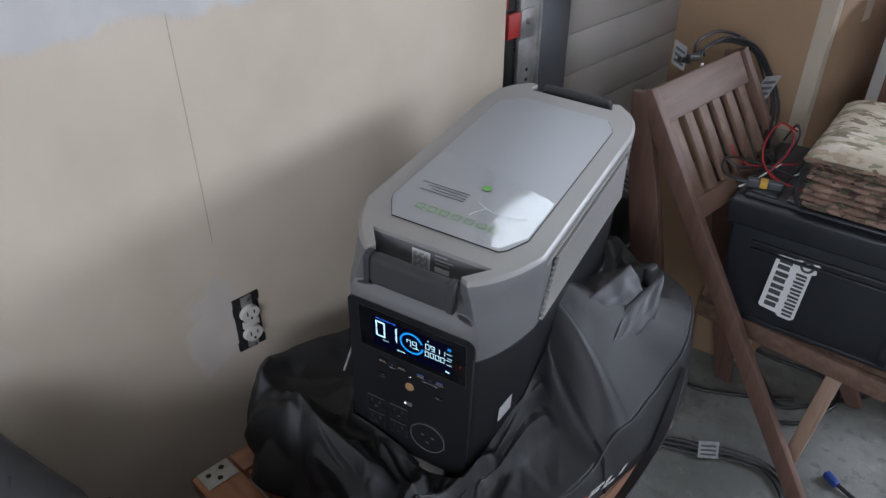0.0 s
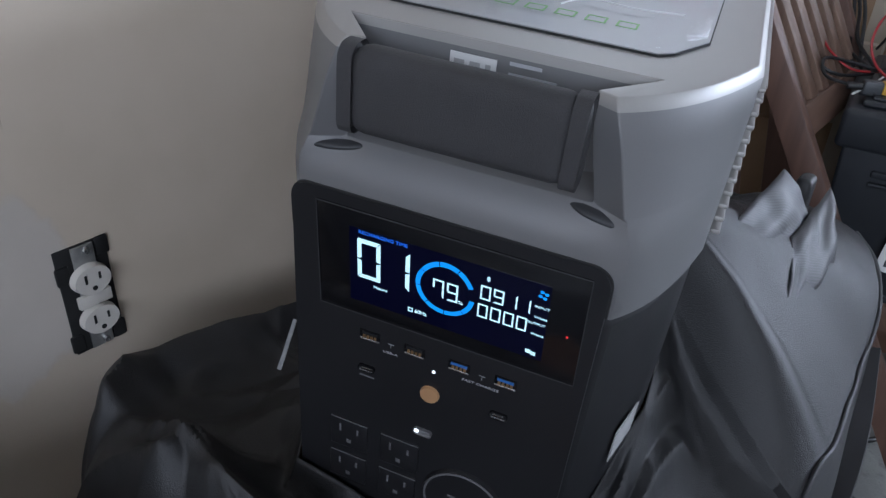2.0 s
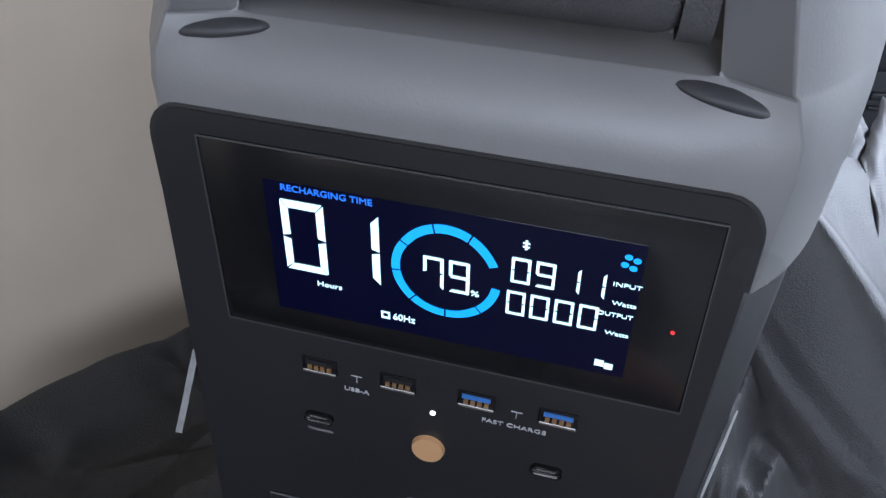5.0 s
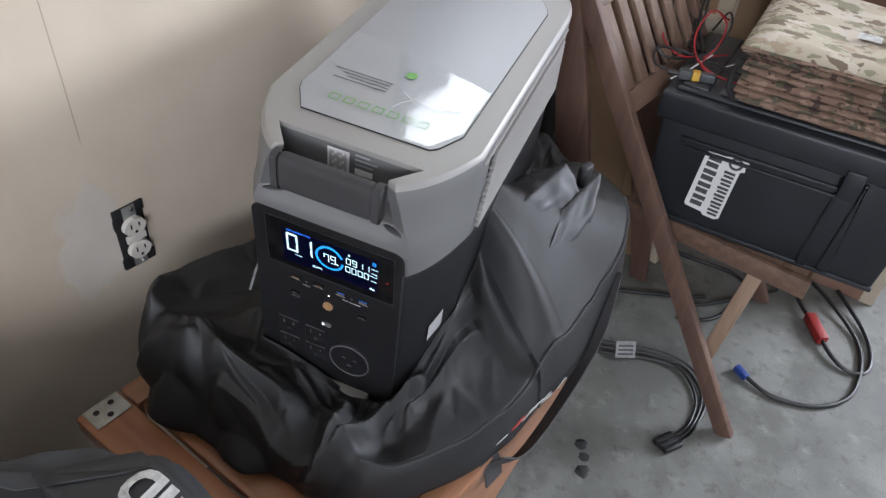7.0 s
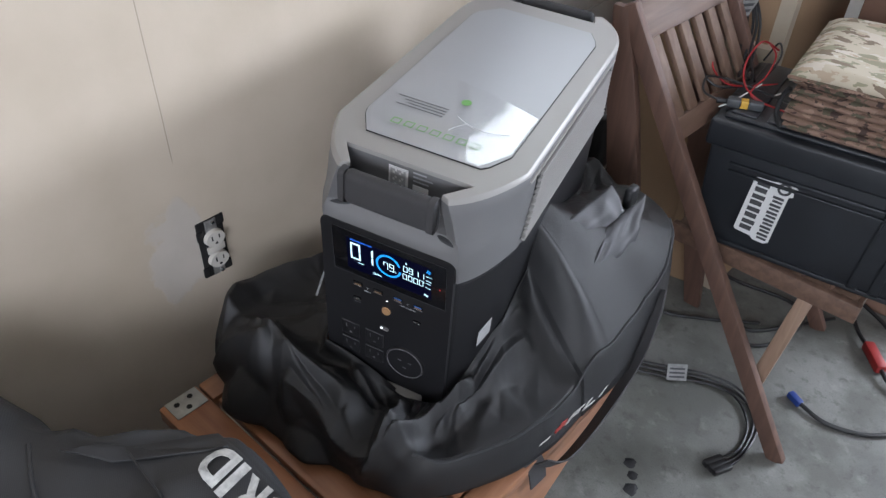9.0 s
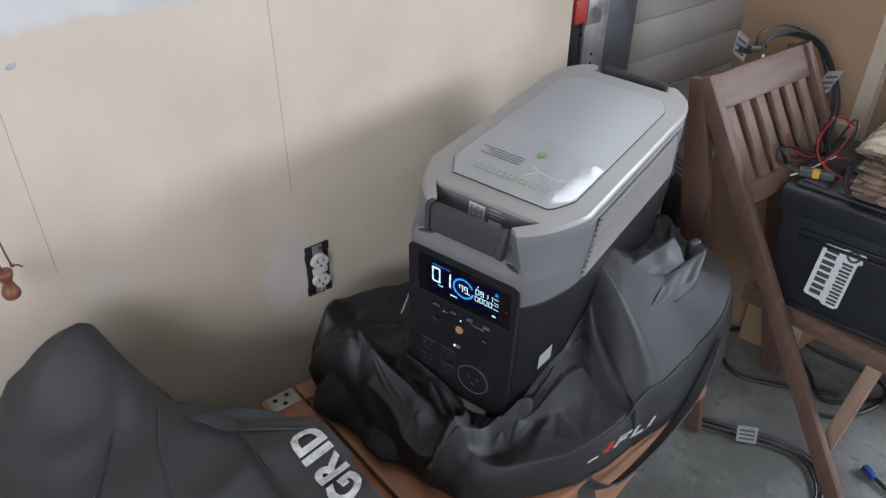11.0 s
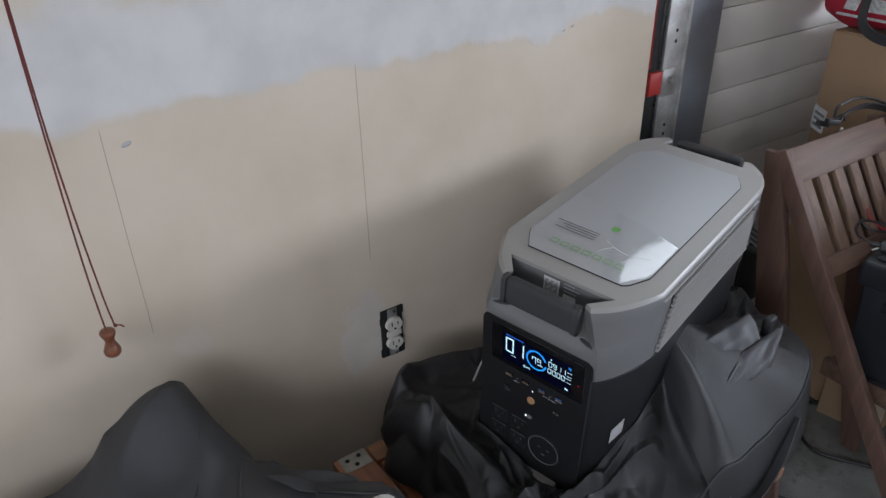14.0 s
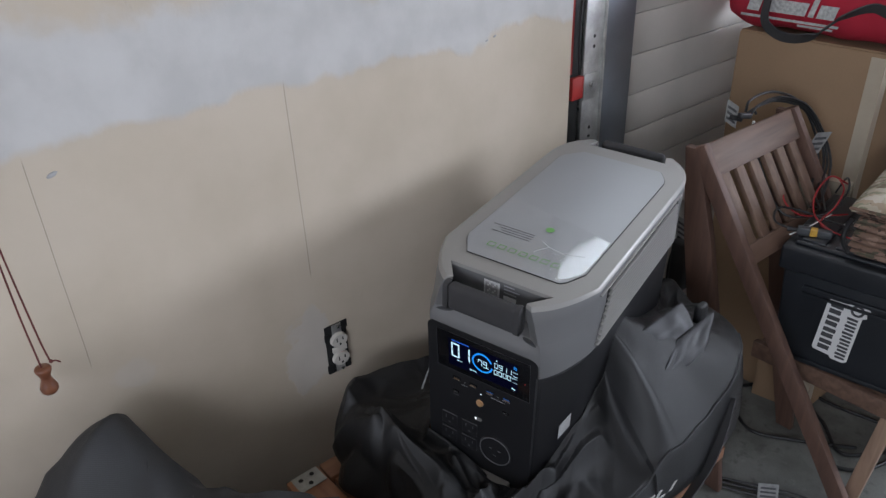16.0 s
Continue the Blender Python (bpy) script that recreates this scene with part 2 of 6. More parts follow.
DRYWALL = wall_material()
CONCRETE = concrete_material()
PLASTER = mat("plaster", (0.60, 0.585, 0.56), 0.9, vary=0.15, scale=2, fine=40, bump=0.2)
DOOR_PAINT = mat("door_paint", (0.50, 0.47, 0.43), 0.5, vary=0.12, scale=5, fine=200, bump=0.2)
GALV = mat("galvanised_steel", (0.50, 0.50, 0.48), 0.42, 0.75, vary=0.3, scale=25, fine=150, bump=0.1)
STEEL_GREY = mat("grey_steel", (0.21, 0.23, 0.26), 0.4, 0.6, vary=0.15, scale=9, fine=180, bump=0.05)
STEEL_DARK = mat("dark_steel", (0.035, 0.035, 0.035), 0.5, 0.5, vary=0.3)
RED_PAINT = mat("red_plastic", (0.42, 0.035, 0.03), 0.45, vary=0.2)
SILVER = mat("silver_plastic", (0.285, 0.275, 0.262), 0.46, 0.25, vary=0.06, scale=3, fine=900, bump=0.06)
# Grey of the ac button; on the shell's sides it imitates shade.
GREY_AND_SHELL_SHADE = mat("grey_plastic_and_shell_shade", (0.135, 0.134, 0.135), 0.50, 0.12, vary=0.06, scale=3, fine=900, bump=0.06)
PLATE = mat("top_plate", (0.30, 0.305, 0.315), 0.40, 0.35, vary=0.012, scale=2, fine=500)
BLACK_PLASTIC = mat("black_plastic", (0.012, 0.012, 0.0135), 0.45, vary=0.15, scale=10, fine=700, bump=0.1, spec=0.35)
BEZEL = mat("gloss_black", (0.006, 0.006, 0.007), 0.16, vary=0.1, scale=12, fine=400, spec=0.5)
SEAM = mat("seam_shadow_gap", (0.01, 0.01, 0.01), 0.8, vary=0.1)
LCD = mat("lcd_backlight", (0.002, 0.002, 0.008), 0.12, vary=0.1, scale=20, emit=(0.005, 0.012, 0.16), power=0.03)
LCD_WHITE = mat("lcd_white", (0.5, 0.6, 0.62), 0.5, vary=0.02, emit=(0.55, 0.9, 1.0), power=0.72)
LCD_BLUE = mat("lcd_blue", (0.02, 0.2, 0.5), 0.5, vary=0.02, emit=(0.005, 0.30, 1.0), power=0.62)
LCD_DEEP = mat("lcd_deep_blue", (0.02, 0.1, 0.5), 0.5, vary=0.02, emit=(0.02, 0.16, 0.85), power=0.6)
LED_WHITE = mat("led_white", (0.8, 0.8, 0.8), 0.4, vary=0.02, emit=(0.85, 0.9, 1.0), power=1.6)
LED_RED = mat("led_red", (0.6, 0.02, 0.02), 0.4, vary=0.02, emit=(1.0, 0.05, 0.05), power=0.5)
GOLD = mat("gold_button", (0.52, 0.30, 0.15), 0.42, 0.35, vary=0.05, fine=800, bump=0.05)
CHROME = mat("port_metal", (0.55, 0.55, 0.54), 0.25, 0.9, vary=0.1)
PORT_BLUE = mat("port_blue", (0.03, 0.12, 0.36), 0.5, vary=0.1)
PORT_GOLD = mat("port_contacts", (0.35, 0.2, 0.09), 0.4, 0.5, vary=0.3, scale=300)
PRINT = mat("grey_print", (0.33, 0.34, 0.35), 0.7, vary=0.05)
FILM_LINE = mat("film_line", (0.05, 0.05, 0.053), 0.5, vary=0.2)
LABEL_GREY = mat("grey_label", (0.36, 0.36, 0.36), 0.6, vary=0.12)
TAG_PAPER = mat("tag_paper", (0.26, 0.26, 0.255), 0.7, vary=0.3, scale=60)
CREASE = mat("film_crease", (0.58, 0.59, 0.60), 0.3, vary=0.1)
ZIP_GREY = mat("zip_grey", (0.13, 0.13, 0.13), 0.5, vary=0.4, scale=200)
NOTCH_SHADE = mat("notch_shade_colour", (0.030, 0.031, 0.034), 0.6, vary=0.1)
PRINT_DIM = mat("dim_print", (0.09, 0.09, 0.095), 0.7, vary=0.05)
GREEN = mat("green_print", (0.13, 0.34, 0.08), 0.5, vary=0.1)
RIPSTOP = weave(mat("ripstop", (0.034, 0.035, 0.038), 0.6, vary=0.2, scale=9, fine=1300, bump=0.3), 1000)
WEBBING = mat("grip_fabric", (0.040, 0.039, 0.041), 0.8, vary=0.25, scale=30, fine=1500, bump=0.5)
NYLON = mat("black_nylon", (0.0135, 0.0137, 0.0152), 0.54, vary=0.3, scale=9, fine=900, bump=0.6, spec=0.5)
LINING = weave(mat("grey_lining", (0.075, 0.075, 0.082), 0.55, vary=0.3, scale=14, fine=1300, bump=0.3), 1000)
NYLON_GREY = weave(mat("grey_nylon", (0.040, 0.041, 0.045), 0.52, vary=0.2, scale=9, fine=1300, bump=0.3), 1000)
WHITE_PRINT = mat("white_print", (0.58, 0.58, 0.56), 0.7, vary=0.4, scale=110)
PAPER = mat("white_label", (0.62, 0.62, 0.61), 0.6, vary=0.06)
LABEL_INK = mat("label_ink", (0.06, 0.06, 0.065), 0.7, vary=0.3, scale=200)
CHAIR_WOOD = wood("chair_wood", (0.125, 0.068, 0.048), (0.076, 0.041, 0.030), "Z", 0.62)
CHAIR_WOOD_X = wood("chair_wood_across", (0.15, 0.088, 0.060), (0.085, 0.048, 0.033), "Y", 0.62)
SLAT_WOOD = wood("slat_wood", (0.17, 0.105, 0.072), (0.105, 0.062, 0.042), "Z", 0.66)
BRACE_WOOD = wood("brace_wood", (0.30, 0.20, 0.14), (0.20, 0.13, 0.09), "Z", 0.5)
TABLE_WOOD = wood("table_wood", (0.36, 0.165, 0.085), (0.23, 0.095, 0.048), "X", 0.3)
TABLE_WOOD_Y = wood("table_wood_side", (0.30, 0.145, 0.078), (0.20, 0.09, 0.048), "Y", 0.35)
TURNED = wood("turned_wood", (0.20, 0.075, 0.035), (0.12, 0.04, 0.02), "Z", 0.35)
CORD_RED = mat("red_cord", (0.13, 0.022, 0.018), 0.8, vary=0.3, fine=900, bump=0.4)
BOX_BLACK = mat("battery_box_plastic", (0.015, 0.0175, 0.022), 0.46, vary=0.25, scale=12, fine=500, bump=0.15)
RUBBER = mat("black_cable", (0.012, 0.012, 0.013), 0.5, vary=0.2)
WIRE_RED = mat("red_wire", (0.33, 0.012, 0.016), 0.45, vary=0.15)
CONNECTOR_GREY = mat("grey_connector", (0.055, 0.06, 0.065), 0.5, vary=0.1)
CONNECTOR_YELLOW = mat("yellow_band", (0.62, 0.36, 0.05), 0.5, vary=0.1)
CONNECTOR_BLUE = mat("blue_connector", (0.02, 0.05, 0.22), 0.45, vary=0.1)
CONNECTOR_RED = mat("red_connector", (0.27, 0.018, 0.017), 0.5, vary=0.15)
CARDBOARD = mat("cardboard", (0.30, 0.195, 0.115), 0.85, vary=0.14, scale=4, fine=160, bump=0.2)
CARDBOARD_DARK = mat("brown_cardboard", (0.21, 0.12, 0.085), 0.85, vary=0.14, scale=4, fine=160, bump=0.2)
TAPE = mat("packing_tape", (0.42, 0.36, 0.28), 0.35, vary=0.1)
RED_FABRIC = mat("red_fabric", (0.44, 0.012, 0.035), 0.75, vary=0.25, scale=6, fine=1200, bump=0.5)
CAMO_LIGHT = camo_material("camo_light", [(0.40, 0.35, 0.27), (0.22, 0.21, 0.14), (0.47, 0.42, 0.35), (0.16, 0.12, 0.085), (0.33, 0.26, 0.19)], 11)
CAMO_DARK = camo_material("camo_dark", [(0.17, 0.105, 0.075), (0.075, 0.066, 0.042), (0.24, 0.155, 0.115), (0.045, 0.026, 0.020), (0.13, 0.080, 0.058)], 20)
FILM = clear_film("plastic_film", 0.085, 0.07)
GLASS_FILM = clear_film("screen_film", 0.06, 0.12)
OUTLET_WHITE = mat("outlet_plastic", (0.55, 0.52, 0.47), 0.35, vary=0.06)
HINGE = mat("hinge_plate", (0.46, 0.46, 0.43), 0.42, 0.7, vary=0.3, scale=40)
GLOW = mat("sky_backdrop", (0.5, 0.6, 0.7), 1.0, vary=0.02, emit=(0.85, 0.93, 1.0), power=2.2)


# ---- builders ----
STAND = Vector((0.0, 0.0, 0.0))  # where the group of things that is being built stands


def thing(name, m, label, category, group=""):
    ob = new(name)
    ob.empty_display_size = 0.05
    ob.matrix_world = Matrix.Translation(STAND) @ m
    return tagged(ob, label, category, group)


def finish(bm, name, material, smooth=0.0):
    bmesh.ops.recalc_face_normals(bm, faces=bm.faces)
    me = bpy.data.meshes.new(name)
    bm.to_mesh(me)
    bm.free()
    me.materials.append(material)
    if smooth:
        me.shade_smooth()
        me.set_sharp_from_angle(angle=radians(smooth))
    return me


def part(name, bm, material, parent=None, label="", smooth=35.0):
    ob = new(name, finish(bm, name, material, smooth))
    ob.parent = parent
    if label:
        ob["label"] = label
    return ob


def whole(name, bm, material, label, category, group="", kind="", smooth=35.0, m=None):
    ob = new(name, finish(bm, name, material, smooth))
    if m:
        ob.matrix_world = m
    return tagged(ob, label, category, group, kind)


def box(lo, hi, bevel=0.0, seg=2, m=None, bm=None):
    bm = bm or bmesh.new()
    made = bmesh.ops.create_cube(bm, size=1.0)["verts"]
    for v in made:
        v.co = Vector([(a + b) / 2 + c * (b - a) for a, b, c in zip(lo, hi, v.co)])
    if bevel:
        edges = list({e for v in made for e in v.link_edges})
        r = bmesh.ops.bevel(bm, geom=edges, offset=bevel, segments=seg, affect="EDGES", profile=0.5)
        made = list({v for f in r["faces"] for v in f.verts} | {v for v in made if v.is_valid})
    if m:
        bmesh.ops.transform(bm, matrix=m, verts=[v for v in made if v.is_valid])
    return bm


def beam(a, b, w, d, bevel=0.003, side=(0, 1, 0)):
    """A square timber from a to b: w across along the side direction, d deep."""
    a, b = Vector(a), Vector(b)
    z = (b - a).normalized()
    x = Vector(side)
    x = (x - x.dot(z) * z).normalized()
    y = z.cross(x)
    m = Matrix((x, y, z)).transposed().to_4x4()
    m.translation = a
    return box((-w / 2, -d / 2, 0), (w / 2, d / 2, (b - a).length), bevel, 2, m)


def prism(outline, z0, z1, bm=None):
    bm = bm or bmesh.new()
    lo = [bm.verts.new((x, y, z0)) for x, y in outline]
    hi = [bm.verts.new((x, y, z1)) for x, y in outline]
    n = len(lo)
    bm.faces.new(lo[::-1]), bm.faces.new(hi)
    for i in range(n):
        bm.faces.new((lo[i], lo[(i + 1) % n], hi[(i + 1) % n], hi[i]))
    return bm


def cyl(r0, r1, z0, z1, n=24, m=None, bm=None):
    bm = bm or bmesh.new()
    made = bmesh.ops.create_cone(bm, cap_ends=True, segments=n, radius1=r0, radius2=r1, depth=z1 - z0)["verts"]
    bmesh.ops.translate(bm, vec=(0, 0, (z0 + z1) / 2), verts=made)
    if m:
        bmesh.ops.transform(bm, matrix=m, verts=made)
    return bm


def lathe(profile, n=28):
    bm = bmesh.new()
    rings = [[bm.verts.new((r * math.cos(math.tau * k / n), r * math.sin(math.tau * k / n), z)) for k in range(n)] for r, z in profile]
    for a, b in zip(rings, rings[1:]):
        for k in range(n):
            bm.faces.new((a[k], a[(k + 1) % n], b[(k + 1) % n], b[k]))
    bm.faces.new(rings[0][::-1]), bm.faces.new(rings[-1])
    return bm


def spline(points, steps=10):
    """A smooth line through points (Catmull-Rom)."""
    p = [Vector(q) for q in points]
    p = [2 * p[0] - p[1], *p, 2 * p[-1] - p[-2]]
    out = []
    for a, b, c, d in zip(p, p[1:], p[2:], p[3:]):
        for k in range(steps):
            t = k / steps
            out.append(0.5 * (2 * b + (c - a) * t + (2 * a - 5 * b + 4 * c - d) * t * t + (3 * b - a - 3 * c + d) * t ** 3))
    return out + [p[-2]]


def tube(points, r, n=10, steps=10):
    bm = bmesh.new()
    line, rings, up = spline(points, steps), [], Vector((0.13, 0.21, 0.97))
    for i, q in enumerate(line):
        d = (line[min(i + 1, len(line) - 1)] - line[max(i - 1, 0)]).normalized()
        x = d.cross(up)
        x = x.normalized() if x.length > 1e-4 else d.orthogonal().normalized()
        y = d.cross(x)
        up = -y if y.dot(up) < 0 else y
        rings.append([bm.verts.new(q + r * (math.cos(math.tau * k / n) * x + math.sin(math.tau * k / n) * y)) for k in range(n)])
    for a, b in zip(rings, rings[1:]):
        for k in range(n):
            bm.faces.new((a[k], a[(k + 1) % n], b[(k + 1) % n], b[k]))
    bm.faces.new(rings[0][::-1]), bm.faces.new(rings[-1])
    return bm


def ribbon(points, width, thick, side, steps=8):
    """A flat strap along a line; side: the direction across it, in each place turned to stay square to the line."""
    bm, line, rings = bmesh.new(), spline(points, steps), []
    for i, q in enumerate(line):
        d = (line[min(i + 1, len(line) - 1)] - line[max(i - 1, 0)]).normalized()
        x = Vector(side)
        x = (x - x.dot(d) * d).normalized()
        y = d.cross(x)
        rings.append([bm.verts.new(q + a * width / 2 * x + b * thick / 2 * y) for a, b in ((-1, -1), (1, -1), (1, 1), (-1, 1))])
    for a, b in zip(rings, rings[1:]):
        for k in range(4):
            bm.faces.new((a[k], a[(k + 1) % 4], b[(k + 1) % 4], b[k]))
    bm.faces.new(rings[0][::-1]), bm.faces.new(rings[-1])
    return bm


def lettering(text, height, m, width=0.0, thick=0.0002, bold=0.0):
    """Words in the built-in font as a mesh, left end of the base line at m's origin."""
    cu = bpy.data.curves.new("lettering", "FONT")
    cu.body, cu.size, cu.extrude = text, height * 1.4, thick
    cu.resolution_u, cu.offset = 3, bold
    ob = bpy.data.objects.new("lettering", cu)
    scene.collection.objects.link(ob)
    bpy.context.view_layer.update()
    me = bpy.data.meshes.new_from_object(ob.evaluated_get(bpy.context.evaluated_depsgraph_get()))
    bpy.data.objects.remove(ob)
    bm = bmesh.new()
    bm.from_mesh(me)
    bpy.data.meshes.remove(me)
    if width:
        xs = [v.co.x for v in bm.verts]
        bmesh.ops.scale(bm, vec=(width / (max(xs) - min(xs)), 1, 1), verts=bm.verts)
    bmesh.ops.transform(bm, matrix=m, verts=bm.verts)
    return bm


def blocks(rects, thick, m):
    """Plain printed blocks: (x0, y0, x1, y1) rectangles, joined in one print."""
    bm = bmesh.new()
    for x0, y0, x1, y1 in rects:
        box((x0, y0, 0), (x1, y1, thick), bm=bm)
    bmesh.ops.transform(bm, matrix=m, verts=bm.verts)
    return bm

# ---- the garage ----
def slab(name, lo, hi, material, label, bevel=0.0):
    return whole(name, box(lo, hi, bevel), material, label, name.split("_")[0], kind="structure", smooth=0)


slab("floor", (-0.6, -3.0, -0.12), (4.2, 4.2, 0.0), CONCRETE, "stained grey concrete garage floor slab")
slab("wall_west", (-0.10, -3.0, 0.0), (0.0, 0.647, 2.6), DRYWALL, "bare tan drywall with a ragged white filler band")
slab("wall_south_lower", (-0.10, -3.1, 0.0), (4.1, -3.0, 1.42), PLASTER, "plain garage wall under the south window")
slab("wall_south_upper", (-0.10, -3.1, 2.48), (4.1, -3.0, 2.6), PLASTER, "plain garage wall over the south window")
slab("wall_south_west", (-0.10, -3.1, 1.42), (1.05, -3.0, 2.48), PLASTER, "plain garage wall beside the south window")
slab("wall_south_east", (3.55, -3.1, 1.42), (4.1, -3.0, 2.48), PLASTER, "plain garage wall beside the south window")
slab("wall_north_lower", (-0.10, 3.6, 0.0), (4.1, 3.7, 1.15), PLASTER, "plain garage wall under the north window")
slab("wall_north_upper", (-0.10, 3.6, 2.25), (4.1, 3.7, 2.6), PLASTER, "plain garage wall over the north window")
slab("wall_north_left", (-0.10, 3.6, 1.15), (2.0, 3.7, 2.25), PLASTER, "plain garage wall beside the north window")
slab("wall_north_right", (3.5, 3.6, 1.15), (4.1, 3.7, 2.25), PLASTER, "plain garage wall beside the north window")
slab("header_beam", (-0.16, 0.647, 2.16), (-0.02, 3.6, 2.6), PLASTER, "plain header over the garage door")
slab("wall_east", (4.0, -3.0, 0.0), (4.1, 3.6, 2.6), PLASTER, "plain garage wall")
slab("ceiling", (-0.2, -3.1, 2.6), (4.2, 3.7, 2.7), PLASTER, "plain garage ceiling boards")
slab("backdrop_south", (-0.2, -4.32, -0.5), (4.0, -4.3, 4.0), GLOW, "pale overcast daylight outside the south window")
slab("backdrop_north", (0.5, 4.9, -0.5), (5.0, 4.92, 4.0), GLOW, "pale overcast daylight outside the north window")
slab("backdrop_west", (-1.3, -0.5, 0.5), (-1.28, 4.0, 4.0), GLOW, "pale overcast daylight outside the garage door")

# garage door: ribbed sections, with a row of lights in the top one
door = thing("door_1", Matrix.Translation((-0.108, 0.82, 0)), "grey ribbed sectional garage door, closed", "garage door")
door["kind"] = "structure"
rib = finish(box((-0.02, 0, 0.0012), (0.02, 2.75, 0.1068), 0.0028, 2), "rib_panel", DOOR_PAINT, 30)
z = 0.0705
while z < 1.52:
    ob = new("rib_panel", rib)
    ob.parent, ob.location = door, (0, 0, z)
    z += 0.1075
TOP = z
part("core", box((-0.022, 0, 0.0), (0.006, 2.75, TOP)), SEAM, door)
part("top_rail", box((-0.02, 0, 2.08), (0.02, 2.75, 2.16), 0.003), DOOR_PAINT, door)
for k in range(5):
    part("stile", box((-0.02, 0.55 * k - 0.03, TOP), (0.02, 0.55 * k + 0.03, 2.08), 0.003), DOOR_PAINT, door)

# track, jamb steel and the red safety strip beside the door
rail = thing("door_track", Matrix.Translation((-0.032, -0.008, 0)), "galvanised steel garage door track with punched holes", "door track")
rail["kind"] = "structure"
part("track", box((-0.008, 0.742, 0.0), (0.0, 0.812, 1.56), 0.001), GALV, rail)
part("track_lip", box((-0.03, 0.806, 0.0), (0.006, 0.812, 1.56), 0.001), GALV, rail)
part("angle_iron", box((-0.012, 0.8135, 0.0), (-0.006, 0.935, 1.56), 0.0015), STEEL_GREY, rail, "grey steel angle beside the track")
part("jamb", box((-0.06, 0.66, 0.0), (-0.012, 0.741, 2.5), 0.002), STEEL_DARK, rail, "dark jamb board behind the track")
part("strip", box((-0.0115, 0.688, 1.06), (-0.006, 0.708, 2.2), 0.001), RED_PAINT, rail, "red strip beside the track")
part("red_guard", box((-0.0112, 0.700, 0.998), (0.004, 0.741, 1.052), 0.003), RED_PAINT, rail, "red plastic guard")
for zz in (0.53, 0.73, 0.893, 0.916, 1.115, 1.139, 1.23, 1.27, 1.35, 1.39):
    part("hole", cyl(0.0042, 0.0042, -0.0002, 0.0004, 12, pose(0.0003, 0.7745, zz, 0, 90, 0)), SEAM, rail)
part("bracket", box((0.0005, 0.742, 0.99), (0.004, 0.790, 1.055), 0.001), GALV, rail)
part("bolt", cyl(0.007, 0.006, 0, 0.009, 6, pose(0.004, 0.765, 1.028, 0, 90, 0)), GALV, rail, "zinc bolt head")
part("cable", tube([(0.004, 0.727, 2.2), (0.005, 0.722, 1.35), (0.005, 0.716, 1.15), (0.004, 0.722, 1.06)], 0.003, 8), RUBBER, rail)


# electrical outlet without its cover plate
def outlet():
    t = thing("wall_outlet", Matrix.Translation((0.0, -0.028, 0.664)) @ Matrix.Diagonal((1.08, 1.08, 1.08, 1)), "ivory duplex outlet without cover in a dark box", "outlet")
    part("outlet_box", box((-0.004, -0.024, -0.053), (0.0015, 0.022, 0.053), 0.001), STEEL_DARK, t, "dark steel box opening")
    part("yoke", box((0.0015, -0.010, -0.052), (0.004, 0.010, 0.052), 0.001), GALV, t)
    for s in (-1, 1):
        bm = cyl(0.0172, 0.0162, 0, 0.008, 28)
        bmesh.ops.transform(bm, matrix=pose(0.004, 0, s * 0.0205, 0, 90, 0) @ Matrix.Diagonal((0.82, 1, 1, 1)), verts=bm.verts)
        f = part("socket_face", bm, OUTLET_WHITE, t)
        for yy, h in ((-0.0062, 0.0085), (0.0062, 0.0068)):
            part("slot", box((0.0118, yy - 0.0011, s * 0.0205 - h / 2 + 0.003), (0.0124, yy + 0.0011, s * 0.0205 + h / 2 + 0.003)), SEAM, f)
        part("ground_hole", cyl(0.0024, 0.0024, 0, 0.0006, 10, pose(0.0118, 0, s * 0.0205 - 0.0075, 0, 90, 0)), SEAM, f)
    part("strap", box((0.004, -0.015, -0.006), (0.009, 0.015, 0.006), 0.001), OUTLET_WHITE, t)
    for zz in (-0.047, 0.047):
        part("screw", cyl(0.0032, 0.0028, 0, 0.003, 10, pose(0.004, 0.003, zz, 0, 90, 0)), CHROME, t)
    for yy, zz in ((-0.021, -0.04), (0.018, -0.043), (0.018, 0.046), (-0.02, 0.03)):
        part("torn_edge", box((0.0, yy - 0.006, zz - 0.010), (0.003, yy + 0.006, zz + 0.008), 0.002), STEEL_DARK, t)


outlet()

# small flaws of the wall
for yy, zz, s in ((-0.435, 1.164, 1.0), (0.412, 1.205, 0.6), (0.39, 1.20, 0.5)):
    bm = bmesh.new()
    bmesh.ops.create_icosphere(bm, subdivisions=2, radius=0.006 * s)
    bmesh.ops.transform(bm, matrix=pose(0, yy, zz, 20, 0, 0) @ Matrix.Diagonal((0.4, 1.4, 0.6, 1)), verts=bm.verts)
    whole("nail_pop", bm, LABEL_GREY, "small raised nail pop in the drywall", "wall flaw", kind="structure")


